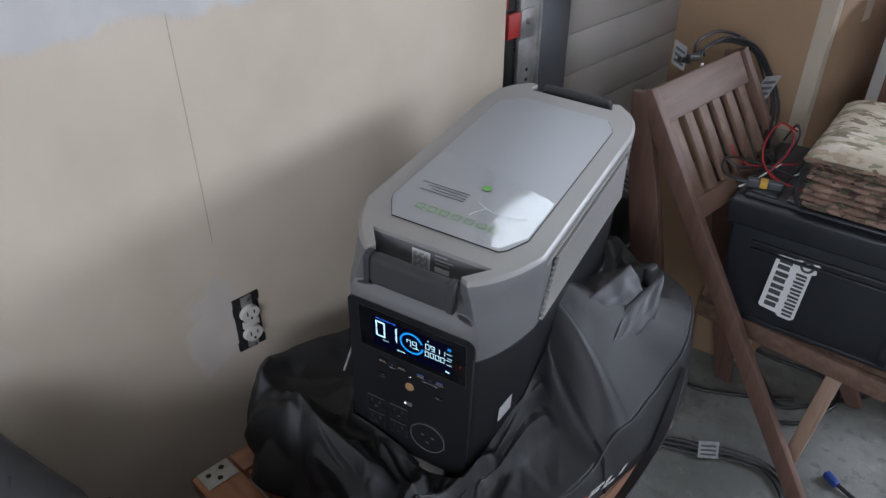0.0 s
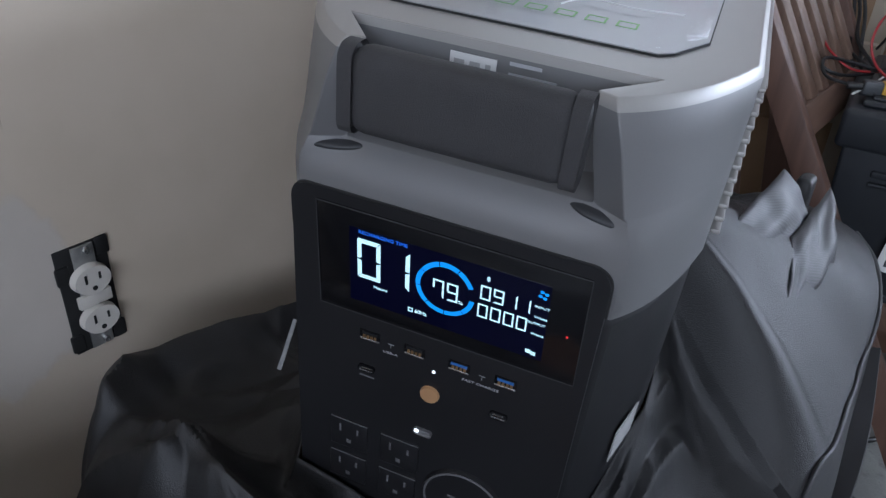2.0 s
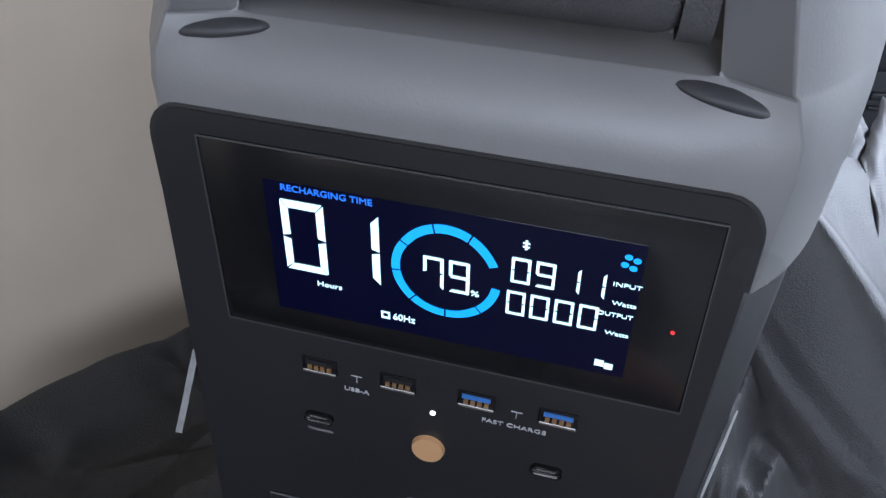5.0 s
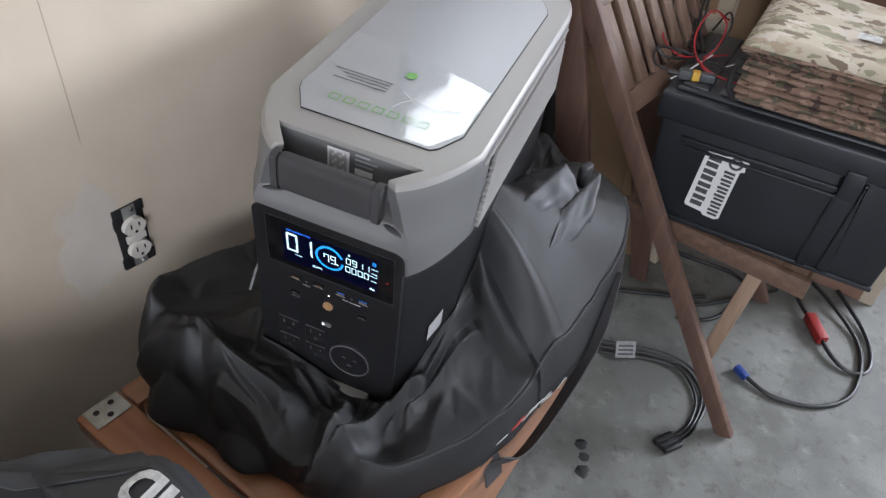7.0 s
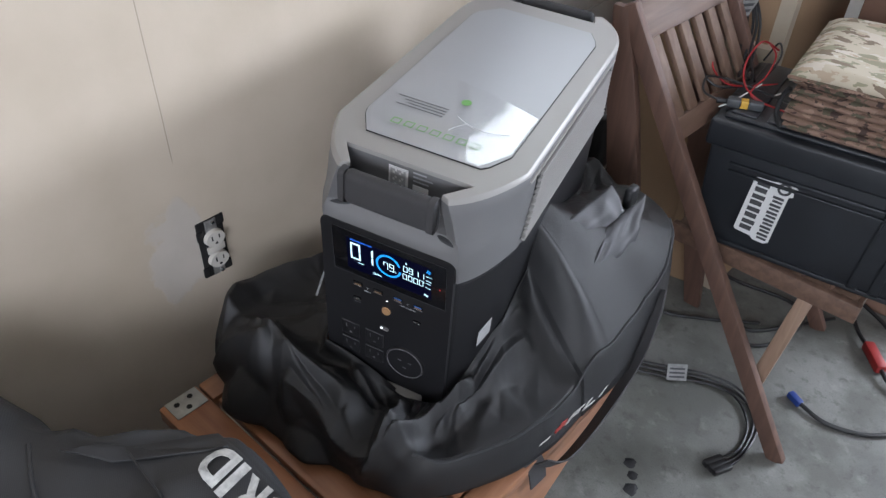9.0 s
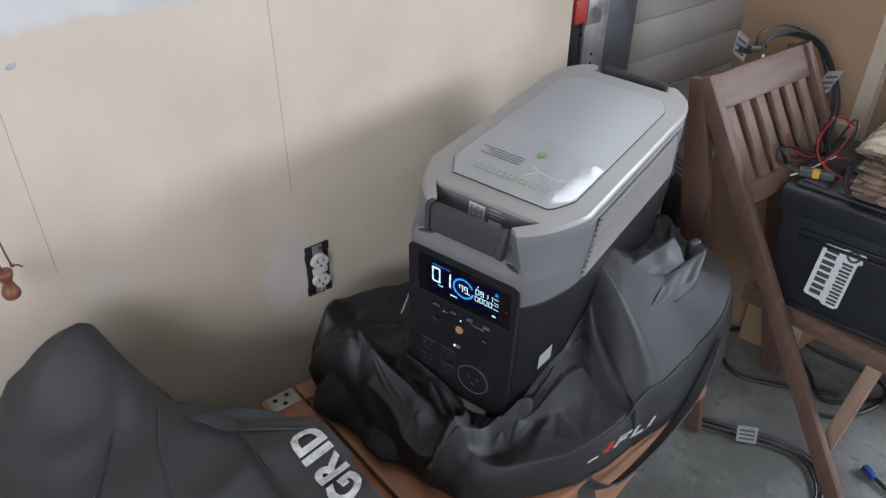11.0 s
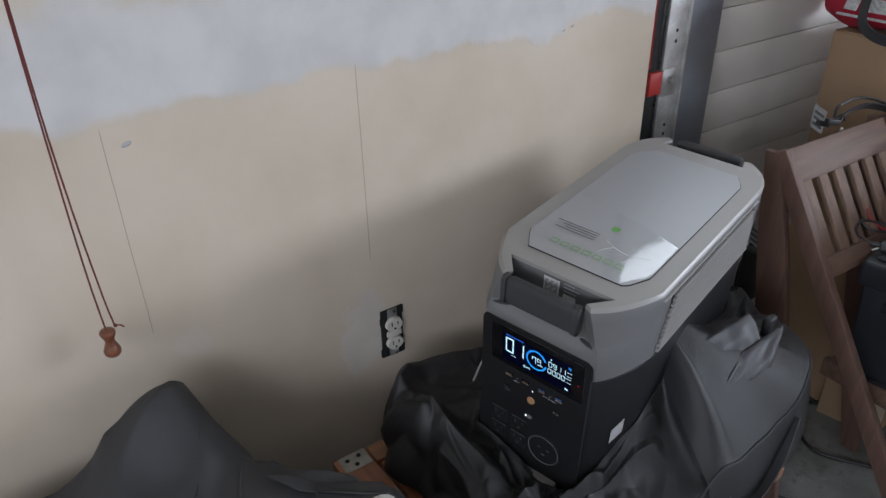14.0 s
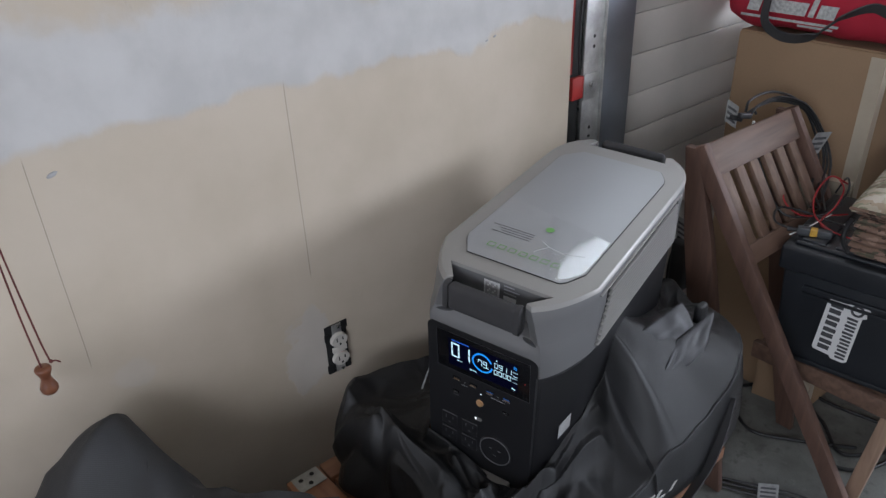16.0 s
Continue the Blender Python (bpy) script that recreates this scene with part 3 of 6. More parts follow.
# wooden pull with its cord loop
def pull():
    t = thing("cord_pull", Matrix.Translation((0.05, -0.532, 0.868)), "turned brown wooden cord pull on thin red cords", "cord pull")
    part("knob", lathe([(r * 0.80, 0.044 + (z - 0.044) * 0.84) for r, z in [(0.004, 0.044), (0.0125, 0.0435), (0.0145, 0.040), (0.0135, 0.035), (0.0095, 0.026), (0.0088, 0.020), (0.0125, 0.010), (0.0155, 0.003), (0.0150, -0.004), (0.0115, -0.009), (0.003, -0.010)]]), TURNED, t, smooth=60)
    part("cord", tube([(0.0, -0.001, 0.042), (-0.002, -0.004, 0.16), (-0.004, -0.003, 0.40), (-0.004, 0.002, 0.9), (-0.004, 0.003, 1.732)], 0.0013, 6), CORD_RED, t)
    part("cord", tube([(0.001, 0.012, 0.048), (0.0, 0.008, 0.10), (-0.003, 0.002, 0.25), (-0.004, 0.000, 0.45), (-0.004, 0.006, 1.0), (-0.004, 0.007, 1.732)], 0.0013, 6), CORD_RED, t)
    bm = bmesh.new()
    bmesh.ops.create_icosphere(bm, subdivisions=2, radius=0.003)
    bmesh.ops.translate(bm, vec=(0.001, 0.013, 0.048), verts=bm.verts)
    part("knot", bm, CORD_RED, t)
    part("cord_end", tube([(0.001, 0.013, 0.048), (0.002, 0.019, 0.047), (0.004, 0.024, 0.043)], 0.0012, 6), CORD_RED, t)


pull()

# ---- the power station ----
UNIT = Matrix(((0.9630, -0.2580, 0.0776, 0.3770), (0.2602, 0.9654, -0.0194, 0.0037), (-0.0699, 0.0388, 0.9968, 0.5850), (0, 0, 0, 1))) @ Matrix.Rotation(radians(1.2), 4, "Z")


def proportion(bm):
    """Brings the unit's drawing to its true length, width and height: 0.63 x 0.29 x 0.40 m."""
    for v in bm.verts:
        v.co.x, v.co.y = v.co.x * 0.9, v.co.y * (0.963 if v.co.y > 0.01 else 0.9)
        v.co.z = v.co.z * 0.9 if v.co.z < 0.2895 else 0.26055 + (v.co.z - 0.2895) * 1.03


def face(x, z, y=-0.0062):
    return pose(x, y, z, 90, 0, 0)


def station():
    t = thing("power_station", UNIT, "silver and black portable power station with a lit display", "power station")

    def add(name, bm, material, parent=t, label="", smooth=35.0):
        bmesh.ops.translate(bm, vec=(0, proud[0], 0), verts=bm.verts)
        if proud[0]:
            for v in bm.verts:
                v.co.x, v.co.z = v.co.x - 0.045 * max(0.0, v.co.z - 0.2165), v.co.z - 0.05 * max(0.0, v.co.z - 0.2165)
        proportion(bm)
        return part(name, bm, material, parent, label, smooth)

    proud = [0.0]
    W, FY, BY = 0.153, 0.112, 0.505
    base = [(-0.106, 0.009), (0.106, 0.009), (0.128, 0.045), (0.142, 0.083), (0.149, 0.118), (0.149, 0.505), (0.138, 0.555), (0.112, 0.605), (-0.112, 0.605), (-0.138, 0.555), (-0.149, 0.505), (-0.149, 0.118), (-0.142, 0.083), (-0.128, 0.045)]
    body = add("base", prism(base, -0.010, 0.286), BLACK_PLASTIC, label="matt black lower body")
    bv = body.modifiers.new("bevel", "BEVEL")
    bv.width, bv.segments, bv.limit_method = 0.007, 3, "ANGLE"
    add("seam", prism([(x * 0.985, 0.006 + (y - 0.002) * 0.985) for x, y in base], 0.2855, 0.290), SEAM)

    # upper shell: an eight-sided ring that opens in front and behind for the grips
    def corner(p, c, q):
        """Points along a rounded corner from p by way of c to q."""
        return [tuple((1 - f) ** 2 * a + 2 * f * (1 - f) * b + f * f * d for a, b, d in zip(p, c, q)) for f in [k / 10 for k in range(11)]]

    def outline(fx, fy, nx, ny, bx, by, mx, my, w=W):
        right = corner((fx, fy), (fx + (w - fx) * 0.62, fy + 0.028), (w, FY))
        rear = corner((w, BY), (w - 0.004, by - 0.035), (bx, by))
        front = [(-nx[0], ny[0]), (-nx[1], ny[1]), (nx[1], ny[1]), (nx[0], ny[0])]
        back = [(mx[0], my[0]), (mx[1], my[1]), (-mx[1], my[1]), (-mx[0], my[0])]
        mirror = lambda pts: [(-x, y) for x, y in pts[::-1]]
        return front + right + rear + back + mirror(rear) + mirror(right)

    levels = [
        (0.2895, outline(0.108, 0.006, (0.098, 0.075), (0.006, 0.006), 0.112, 0.607, (0.10, 0.08), (0.607, 0.607))),
        (0.328, outline(0.108, 0.003, (0.098, 0.075), (0.002, 0.002), 0.112, 0.609, (0.10, 0.08), (0.609, 0.609))),
        (0.3385, outline(0.107, 0.004, (0.097, 0.075), (0.0045, 0.0045), 0.110, 0.609, (0.10, 0.08), (0.609, 0.609))),
        (0.350, outline(0.102, 0.006, (0.083, 0.076), (0.015, 0.016), 0.108, 0.610, (0.10, 0.08), (0.606, 0.604))),
        (0.3515, outline(0.100, 0.005, (0.080, 0.090), (0.016, 0.048), 0.107, 0.612, (0.09, 0.085), (0.600, 0.578))),
        (0.385, outline(0.090, 0.006, (0.072, 0.094), (0.013, 0.049), 0.100, 0.618, (0.082, 0.086), (0.606, 0.580))),
        (0.403, outline(0.083, 0.007, (0.069, 0.0985), (0.013, 0.050), 0.096, 0.620, (0.080, 0.088), (0.608, 0.582))),
        (0.4085, outline(0.080, 0.012, (0.069, 0.0985), (0.016, 0.051), 0.092, 0.614, (0.080, 0.088), (0.608, 0.583), W - 0.005)),
    ]
    bm = bmesh.new()
    rings = [[bm.verts.new((x, y, z)) for x, y in o] for z, o in levels]
    n = len(rings[0])
    for a, b in zip(rings, rings[1:]):
        for k in range(n):
            bm.faces.new((a[k], a[(k + 1) % n], b[(k + 1) % n], b[k]))
    bm.faces.new(rings[0][::-1]), bm.faces.new(rings[-1])
    # Faces below the rim take the darker grey: shade put into colour.
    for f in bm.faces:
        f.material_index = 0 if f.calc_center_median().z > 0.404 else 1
    shell = add("shell", bm, SILVER, label="satin silver upper shell, its sides coloured darker as shade", smooth=48)
    shell.data.materials.append(GREY_AND_SHELL_SHADE)
    bv = shell.modifiers.new("bevel", "BEVEL")
    bv.width, bv.segments, bv.limit_method, bv.angle_limit = 0.0055, 3, "ANGLE", radians(40)

    # top plate with its clear film and prints
    plate = [(-0.089, 0.087), (0.089, 0.087), (0.098, 0.095), (0.116, 0.131), (0.117, 0.495), (0.111, 0.512), (0.095, 0.537), (-0.080, 0.540), (-0.112, 0.505), (-0.117, 0.49), (-0.117, 0.135), (-0.112, 0.122)]
    add("plate_gap", prism([(x * 1.007, 0.31 + (y - 0.31) * 1.0035) for x, y in plate], 0.4085, 0.4098), SEAM, smooth=0)
    lid = add("top_plate", prism(plate, 0.409, 0.4104), PLATE, label="smooth grey top plate", smooth=0)
    film = bmesh.new()
    edge = [(-0.086, 0.090), (0.086, 0.090), (0.114, 0.134), (0.114, 0.235), (0.02, 0.262), (-0.114, 0.285), (-0.114, 0.137)]
    film.faces.new([film.verts.new((x, y, 0.4113)) for x, y in edge])
    fo = add("protective_film", film, FILM, lid, "clear loose protective film", 0)
    fo.visible_shadow = False
    crease = tube([(0.010, 0.178, 0.412), (0.030, 0.165, 0.414), (0.060, 0.160, 0.4135), (0.095, 0.172, 0.4125)], 0.0005, 6)
    add("crease", crease, CREASE, lid)
    add("crease", tube([(0.030, 0.165, 0.414), (0.018, 0.150, 0.413), (0.013, 0.140, 0.4125)], 0.0005, 6), CREASE, lid)
    up = lambda x, y, a=180: pose(x, y, 0.4117, 0, 0, a)
    for k in range(7):
        add("green_mark", blocks([(0, 0, 0.014, 0.0013), (0, 0.0117, 0.014, 0.013), (0, 0.0013, 0.0013, 0.0117), (0.0127, 0.0013, 0.014, 0.0117)], 0.0002, up(0.070 - 0.021 * k, 0.132)), GREEN, lid, smooth=0)
    add("green_badge", cyl(0.0080, 0.0080, 0, 0.0002, 20, up(0.004, 0.218)), GREEN, lid, "round green print", 0)
    add("fine_print", blocks([(0.0, 0.007 * k, (0.085, 0.07, 0.062, 0.078)[k], 0.007 * k + 0.0016) for k in range(4)], 0.0002, up(-0.010, 0.188)), PRINT_DIM, lid, "small grey print", 0)

    # louvres along both flanks
    for side in (1, -1):
        # near-black backing: the shade between the louvres is put into its colour
        add("louvre_gap_shade", box((min(side * 0.1510, side * 0.1545), 0.145, 0.299), (max(side * 0.1510, side * 0.1545), 0.488, 0.3895)), SEAM)
        for k in range(12):
            zz = 0.2995 + 0.0077 * k
            y0, y1 = 0.117 + 0.0030 * k, 0.498 - 0.002 * k
            b = box((min(side * 0.1535, side * 0.1605), y0, zz), (max(side * 0.1535, side * 0.1605), y1, zz + 0.0036), 0.0014, 2)
            add("louvre", b, SILVER)
    add("ridge", box((0.1505, 0.112, 0.3935), (0.1570, 0.500, 0.3965), 0.0015, 2), SILVER)

    # grips wrapped in fabric
    for y, name in ((-0.001, "front_grip"), (0.626, "rear_grip")):
        b = box((-0.066, y - 0.012, 0.365), (0.066, y + 0.010, 0.411), 0.0095, 4) if y < 0 else box((-0.074, y - 0.010, 0.372), (0.074, y + 0.010, 0.406), 0.0085, 4)
        g = add(name, b, WEBBING, label="dark grey fabric-wrapped carrying grip")
        if y < 0:
            for s in (-1, 1):
                add("cuff", box((s * 0.067 - 0.004, y - 0.0128, 0.3642), (s * 0.067 + 0.004, y + 0.0108, 0.4118), 0.0085, 4), WEBBING, g, "stitched end cuff")
    # flat dark lenses added at the grip's ends for the shade under the notch
    for s in (-1, 1):
        hollow = bmesh.new()
        bmesh.ops.create_icosphere(hollow, subdivisions=3, radius=1.0)
        bmesh.ops.transform(hollow, matrix=pose(s * 0.090, 0.0165, 0.3450, 0, s * 6, 0) @ Matrix.Diagonal((0.024, 0.0095, 0.0032, 1)), verts=hollow.verts)
        add("notch_shade_lens", hollow, NOTCH_SHADE, label="dark lens imitating the shade in the notch beside the grip")
    sticker = add("handle_label", box((-0.028, 0.0462, 0.371), (0.002, 0.0468, 0.4010)), PAPER, label="white label with a plain block print")
    add("block_print", blocks([(0.0034 * a, 0.0034 * b, 0.0034 * a + 0.0034, 0.0034 * b + 0.0034) for a in range(7) for b in range(7) if (a * 5 + b * 3 + a * b) % 3 != 1], 0.0002, face(-0.0252, 0.3738, 0.0461)), LABEL_GREY, sticker, smooth=0)
    add("small_print", blocks([(0, 0.006 * k, (0.024, 0.03, 0.02)[k], 0.006 * k + 0.002) for k in range(3)], 0.0003, face(0.010, 0.388, 0.0466)), PRINT, smooth=0)
    add("badge", box((0.010, 0.0460, 0.3755), (0.034, 0.0468, 0.3835), 0.0003, 1), PAPER)

    # front panel
    proud[0] = 0.0068
    arc = lambda cx, cz, a0, r=0.014: [(cx + r * math.cos(radians(a0 + 15 * k)), cz + r * math.sin(radians(a0 + 15 * k))) for k in range(7)]
    def panel(x0, x1, z0, z1, r, y0, y1):
        pts = [(x1, z0)] + arc(x1 - r, z1 - r, 0, r) + arc(x0 + r, z1 - r, 90, r) + [(x0, z0)]
        b = prism(pts, 0, y1 - y0)
        bmesh.ops.transform(b, matrix=pose(0, y1, 0, 90, 0, 0), verts=b.verts)
        return b
    add("front_frame", panel(-0.1075, 0.1085, -0.008, 0.3275, 0.013, -0.0055, 0.003), BLACK_PLASTIC, label="matt black front panel", smooth=20)
    add("frame_line", panel(-0.1088, 0.1098, 0.296, 0.3288, 0.014, -0.0047, 0.003), SEAM, smooth=20)
    glass = add("display", box((-0.0885, -0.0066, 0.2350), (0.0980, -0.0050, 0.3195), 0.0006, 2), BEZEL, label="glossy black display window")
    lcd = add("lcd", box((-0.0640, -0.0071, 0.2475), (0.0745, -0.0066, 0.3075)), LCD, glass, "dim blue lit screen")
    line = 0.0003
    for name, lo, hi in (("film_edge", (-0.0885, 0.2350), (0.0980, 0.2350 + line)), ("film_edge", (-0.0885, 0.3191), (0.0980, 0.3195)), ("film_edge", (-0.0885, 0.235), (-0.0885 + line, 0.3195)), ("film_edge", (0.0976, 0.235), (0.0980, 0.3195))):
        add(name, box((lo[0], -0.0073, lo[1]), (hi[0], -0.0066, hi[1])), FILM_LINE, glass)
    tab = add("film_tab", panel(0.0, 0.016, 0.0, 0.011, 0.005, 0.0, 0.0004), GLASS_FILM, glass, "clear pull tab of the screen film")
    tab.matrix_basis = Matrix.Translation((0.9 * 0.096, 0.9 * -0.0079, 0.9 * 0.3015)) @ pose(0, 0, 0, 0, 8, 0)

    def seven(digits, x0, z0, w, h, pitch, stroke, material, slant=0.0):
        """Seven-segment figures as bevelled bars with small gaps."""
        on = {"0": "abcdef", "1": "bc", "7": "abcf", "9": "abcdfg"}
        for k, d in enumerate(digits):
            b = bmesh.new()
            for s in on[d]:
                g, q = stroke * 0.12, stroke
                bars = {
                    "a": [(g, h), (w - g, h), (w - q, h - q), (q, h - q)], "d": [(q, q), (w - q, q), (w - g, 0), (g, 0)],
                    "f": [(0, h - g), (q, h - q - g), (q, h / 2 + g + q * 0.3), (0, h / 2 + g)], "e": [(0, h / 2 - g), (q, h / 2 - g - q * 0.3), (q, q + g), (0, g)],
                    "b": [(w, h - g), (w, h / 2 + g), (w - q, h / 2 + g + q * 0.3), (w - q, h - q - g)], "c": [(w, h / 2 - g), (w, g), (w - q, q + g), (w - q, h / 2 - g - q * 0.3)],
                    "g": [(q * 0.5, h / 2 + q / 2), (w - q * 0.5, h / 2 + q / 2), (w - q * 0.5, h / 2 - q / 2), (q * 0.5, h / 2 - q / 2)],
                }[s]
                prism([(x + slant * y, y) for x, y in bars], 0, 0.0002, b)
            bmesh.ops.transform(b, matrix=face(x0 + k * pitch, z0, -0.0073), verts=b.verts)
            add("figure", b, material, lcd, smooth=0)

    seven("01", -0.0580, 0.2695, 0.0170, 0.0315, 0.0212, 0.0030, LCD_WHITE)
    seven("79", -0.0030, 0.2735, 0.0078, 0.0148, 0.0098, 0.0013, LCD_WHITE)
    seven("0911", 0.0296, 0.2838, 0.0070, 0.0112, 0.0088, 0.0011, LCD_WHITE)
    seven("0000", 0.0286, 0.2685, 0.0070, 0.0112, 0.0088, 0.0011, LCD_WHITE)
    for k in range(8):
        a0 = 22 + 41.5 * k
        b, rr = bmesh.new(), (0.0175, 0.0208)
        arcs = [radians(a0 + 39.5 * j / 10) for j in range(11)]
        prism([(rr[1] * math.cos(a), rr[1] * math.sin(a)) for a in arcs] + [(rr[0] * math.cos(a), rr[0] * math.sin(a)) for a in arcs[::-1]], 0, 0.0002, b)
        bmesh.ops.transform(b, matrix=face(0.0055, 0.2815, -0.0073), verts=b.verts)
        add("ring_segment", b, LCD_BLUE, lcd, "bright blue charge ring segment", 0)
    for words, h, w, x, z, material in (("RECHARGING TIME", 0.0024, 0.0350, -0.0572, 0.3044, LCD_DEEP), ("Hours", 0.0024, 0.0100, -0.0463, 0.2632, LCD_WHITE), ("INPUT", 0.0018, 0.0098, 0.0652, 0.2908, LCD_WHITE),
                                        ("Watts", 0.0018, 0.0085, 0.0660, 0.2823, LCD_WHITE), ("OUTPUT", 0.0018, 0.0125, 0.0614, 0.2768, LCD_WHITE), ("Watts", 0.0018, 0.0085, 0.0652, 0.2680, LCD_WHITE),
                                        ("%", 0.0025, 0.0032, 0.0150, 0.2735, LCD_WHITE), ("60Hz", 0.0032, 0.0088, -0.0155, 0.2535, LCD_WHITE)):
        add("caption", lettering(words, h, face(x, z, -0.0073), w), material, lcd, smooth=0)
    add("socket_icon", blocks([(0, 0, 0.0036, 0.0010), (0, 0.0028, 0.0036, 0.0036), (0, 0, 0.0008, 0.0036), (0.0028, 0, 0.0036, 0.0036)], 0.0002, face(-0.0202, 0.2532, -0.0073)), LCD_WHITE, lcd, smooth=0)
    add("plug_icon", blocks([(0, 0.0006, 0.0034, 0.0036), (0.0036, -0.0002, 0.0068, 0.0026)], 0.0002, face(0.0634, 0.2510, -0.0073)), LCD_WHITE, lcd, smooth=0)
    fan = bmesh.new()
    for k in range(4):
        cyl(0.0014, 0.0014, 0, 0.0002, 10, pose(0.0022 * math.cos(math.pi / 2 * k + 0.5), 0.0022 * math.sin(math.pi / 2 * k + 0.5), 0) @ Matrix.Diagonal((1, 0.75, 1, 1)), fan)
    bmesh.ops.transform(fan, matrix=face(0.0700, 0.3008, -0.0073), verts=fan.verts)
    add("fan_icon", fan, LCD_BLUE, lcd, smooth=0)
    add("link_icon", blocks([(0, 0, 0.0009, 0.0036), (-0.0008, 0.0008, 0.0017, 0.0014), (-0.0008, 0.0022, 0.0017, 0.0028)], 0.0002, face(0.0338, 0.2985, -0.0073)), LCD_WHITE, lcd, smooth=0)
    add("red_led", cyl(0.0008, 0.0008, 0, 0.0004, 10, face(0.0884, 0.2745, -0.0068)), LED_RED, glass, "tiny red light")

    def usb(x, z, tongue):
        p = add("usb_port", box((x - 0.0080, -0.0064, z - 0.0042), (x + 0.0080, -0.0054, z + 0.0042), 0.0006, 2), BEZEL, label="usb port with a metal rim")
        add("lower_rim", box((x - 0.0076, -0.0072, z - 0.0043), (x + 0.0076, -0.0064, z - 0.0028), 0.0003, 1), CHROME, p)
        add("tongue", box((x - 0.0060, -0.0070, z + 0.0006), (x + 0.0060, -0.0064, z + 0.0028)), tongue, p)
        for k in range(4):
            add("contact", box((x - 0.0052 + 0.0029 * k, -0.0072, z - 0.0022), (x - 0.0034 + 0.0029 * k, -0.0064, z + 0.0002)), PORT_GOLD, p)

    for x, tongue in ((-0.0497, BLACK_PLASTIC), (-0.0147, BLACK_PLASTIC), (0.0191, PORT_BLUE), (0.0531, PORT_BLUE)):
        usb(x, 0.2165, tongue)
    for x in (-0.0511, 0.0525):
        c = add("usb_c_port", box((x - 0.0068, -0.0066, 0.1815), (x + 0.0068, -0.0054, 0.1872), 0.0024, 3), BEZEL, label="small rounded port")
        add("tongue", box((x - 0.0040, -0.0074, 0.1848), (x + 0.0040, -0.0066, 0.1858)), CHROME, c)
        add("lower_rim", box((x - 0.0052, -0.0072, 0.1816), (x + 0.0052, -0.0066, 0.1826)), CHROME, c)
    for words, h, w, x, z in (("USB-A", 0.0022, 0.0112, -0.0390, 0.2052), ("FAST CHARGE", 0.0022, 0.0270, 0.0220, 0.2050)):
        add("print", lettering(words, h, face(x, z, -0.0057), w), PRINT, smooth=0)
    for x in (-0.0331, 0.0362):
        add("tick", blocks([(-0.0024, 0.0034, 0.0024, 0.0038), (-0.0002, 0, 0.0002, 0.0036)], 0.0002, face(x, 0.2110, -0.0057)), PRINT, smooth=0)
    add("dim_print", blocks([(0, 0, 0.012, 0.0014)], 0.0002, face(-0.057, 0.1750, -0.0057)), PRINT_DIM, smooth=0)
    add("status_light", cyl(0.0012, 0.0012, 0, 0.0005, 12, face(0.0010, 0.2030, -0.0055)), LED_WHITE, label="small white status light")
    add("power_button", cyl(0.0076, 0.0070, 0, 0.0022, 32, face(0.0, 0.1808, -0.0055)), GOLD, label="round gold power button")
    pill = add("ac_button", box((-0.0095, -0.0070, 0.1372), (0.0055, -0.0054, 0.1432), 0.0026, 3), GREY_AND_SHELL_SHADE, label="small grey ac button")
    add("ac_light", cyl(0.0019, 0.0019, 0, 0.0004, 12, face(-0.0068, 0.1402, -0.0070)), LED_WHITE, pill)
    for x in (-0.064, -0.020):
        for z in (0.106, 0.067):
            s = add("ac_socket", box((x - 0.0165, -0.0066, z - 0.016), (x + 0.0165, -0.0052, z + 0.016), 0.0012, 2), BLACK_PLASTIC, label="black three-pin ac socket")
            add("socket_edge", box((x - 0.0160, -0.0070, z + 0.0150), (x + 0.0160, -0.0064, z + 0.0158)), PRINT_DIM, s)
            add("slot", box((x - 0.0085, -0.0068, z + 0.001), (x - 0.0068, -0.0063, z + 0.009)), PRINT_DIM, s)
            add("slot", box((x + 0.0068, -0.0068, z + 0.002), (x + 0.0085, -0.0063, z + 0.008)), PRINT_DIM, s)
            add("slot", box((x - 0.0020, -0.0068, z - 0.010), (x + 0.0020, -0.0063, z - 0.006)), PRINT_DIM, s)
    bm = bmesh.new()
    for r0, r1, y0, y1 in ((0.0345, 0.0335, 0, 0.003),):
        cyl(r0, r1, y0, y1, 40, face(0.037, 0.079, -0.0053), bm)
    big = add("round_socket", bm, BLACK_PLASTIC, label="large round black power socket")
    tor = tube([(0.037 + 0.0315 * math.cos(a), -0.0085, 0.079 + 0.0315 * math.sin(a)) for a in [math.tau * k / 24 for k in range(25)]], 0.0010, 6, 2)
    add("socket_ring", tor, PRINT_DIM, big)
    for dx, dz in ((-0.009, 0.004), (0.009, 0.004), (0.0, -0.011)):
        add("slot", box((0.037 + dx - 0.003, -0.0088, 0.079 + dz - 0.001), (0.037 + dx + 0.003, -0.0083, 0.079 + dz + 0.001)), PRINT_DIM, big)
    proud[0] = 0.0
    add("foot_bar", box((-0.072, -0.016, -0.0085), (0.072, 0.004, 0.0125), 0.004, 3), SILVER, label="silver foot bar under the front")
    side = box((-0.013, -0.0005, -0.016), (0.013, 0.0005, 0.016))
    for v in side.verts:
        v.co.z += 0.6 * v.co.x
    bmesh.ops.transform(side, matrix=pose(0.1385, 0.0655, 0.142, 0, 0, 69), verts=side.verts)
    add("side_label", side, LABEL_GREY, label="pale label on the flank")
    for s in (-1, 1):
        w = lathe([(0.01, -0.022), (0.040, -0.020), (0.045, -0.012), (0.045, 0.012), (0.040, 0.020), (0.01, 0.022)], 24)
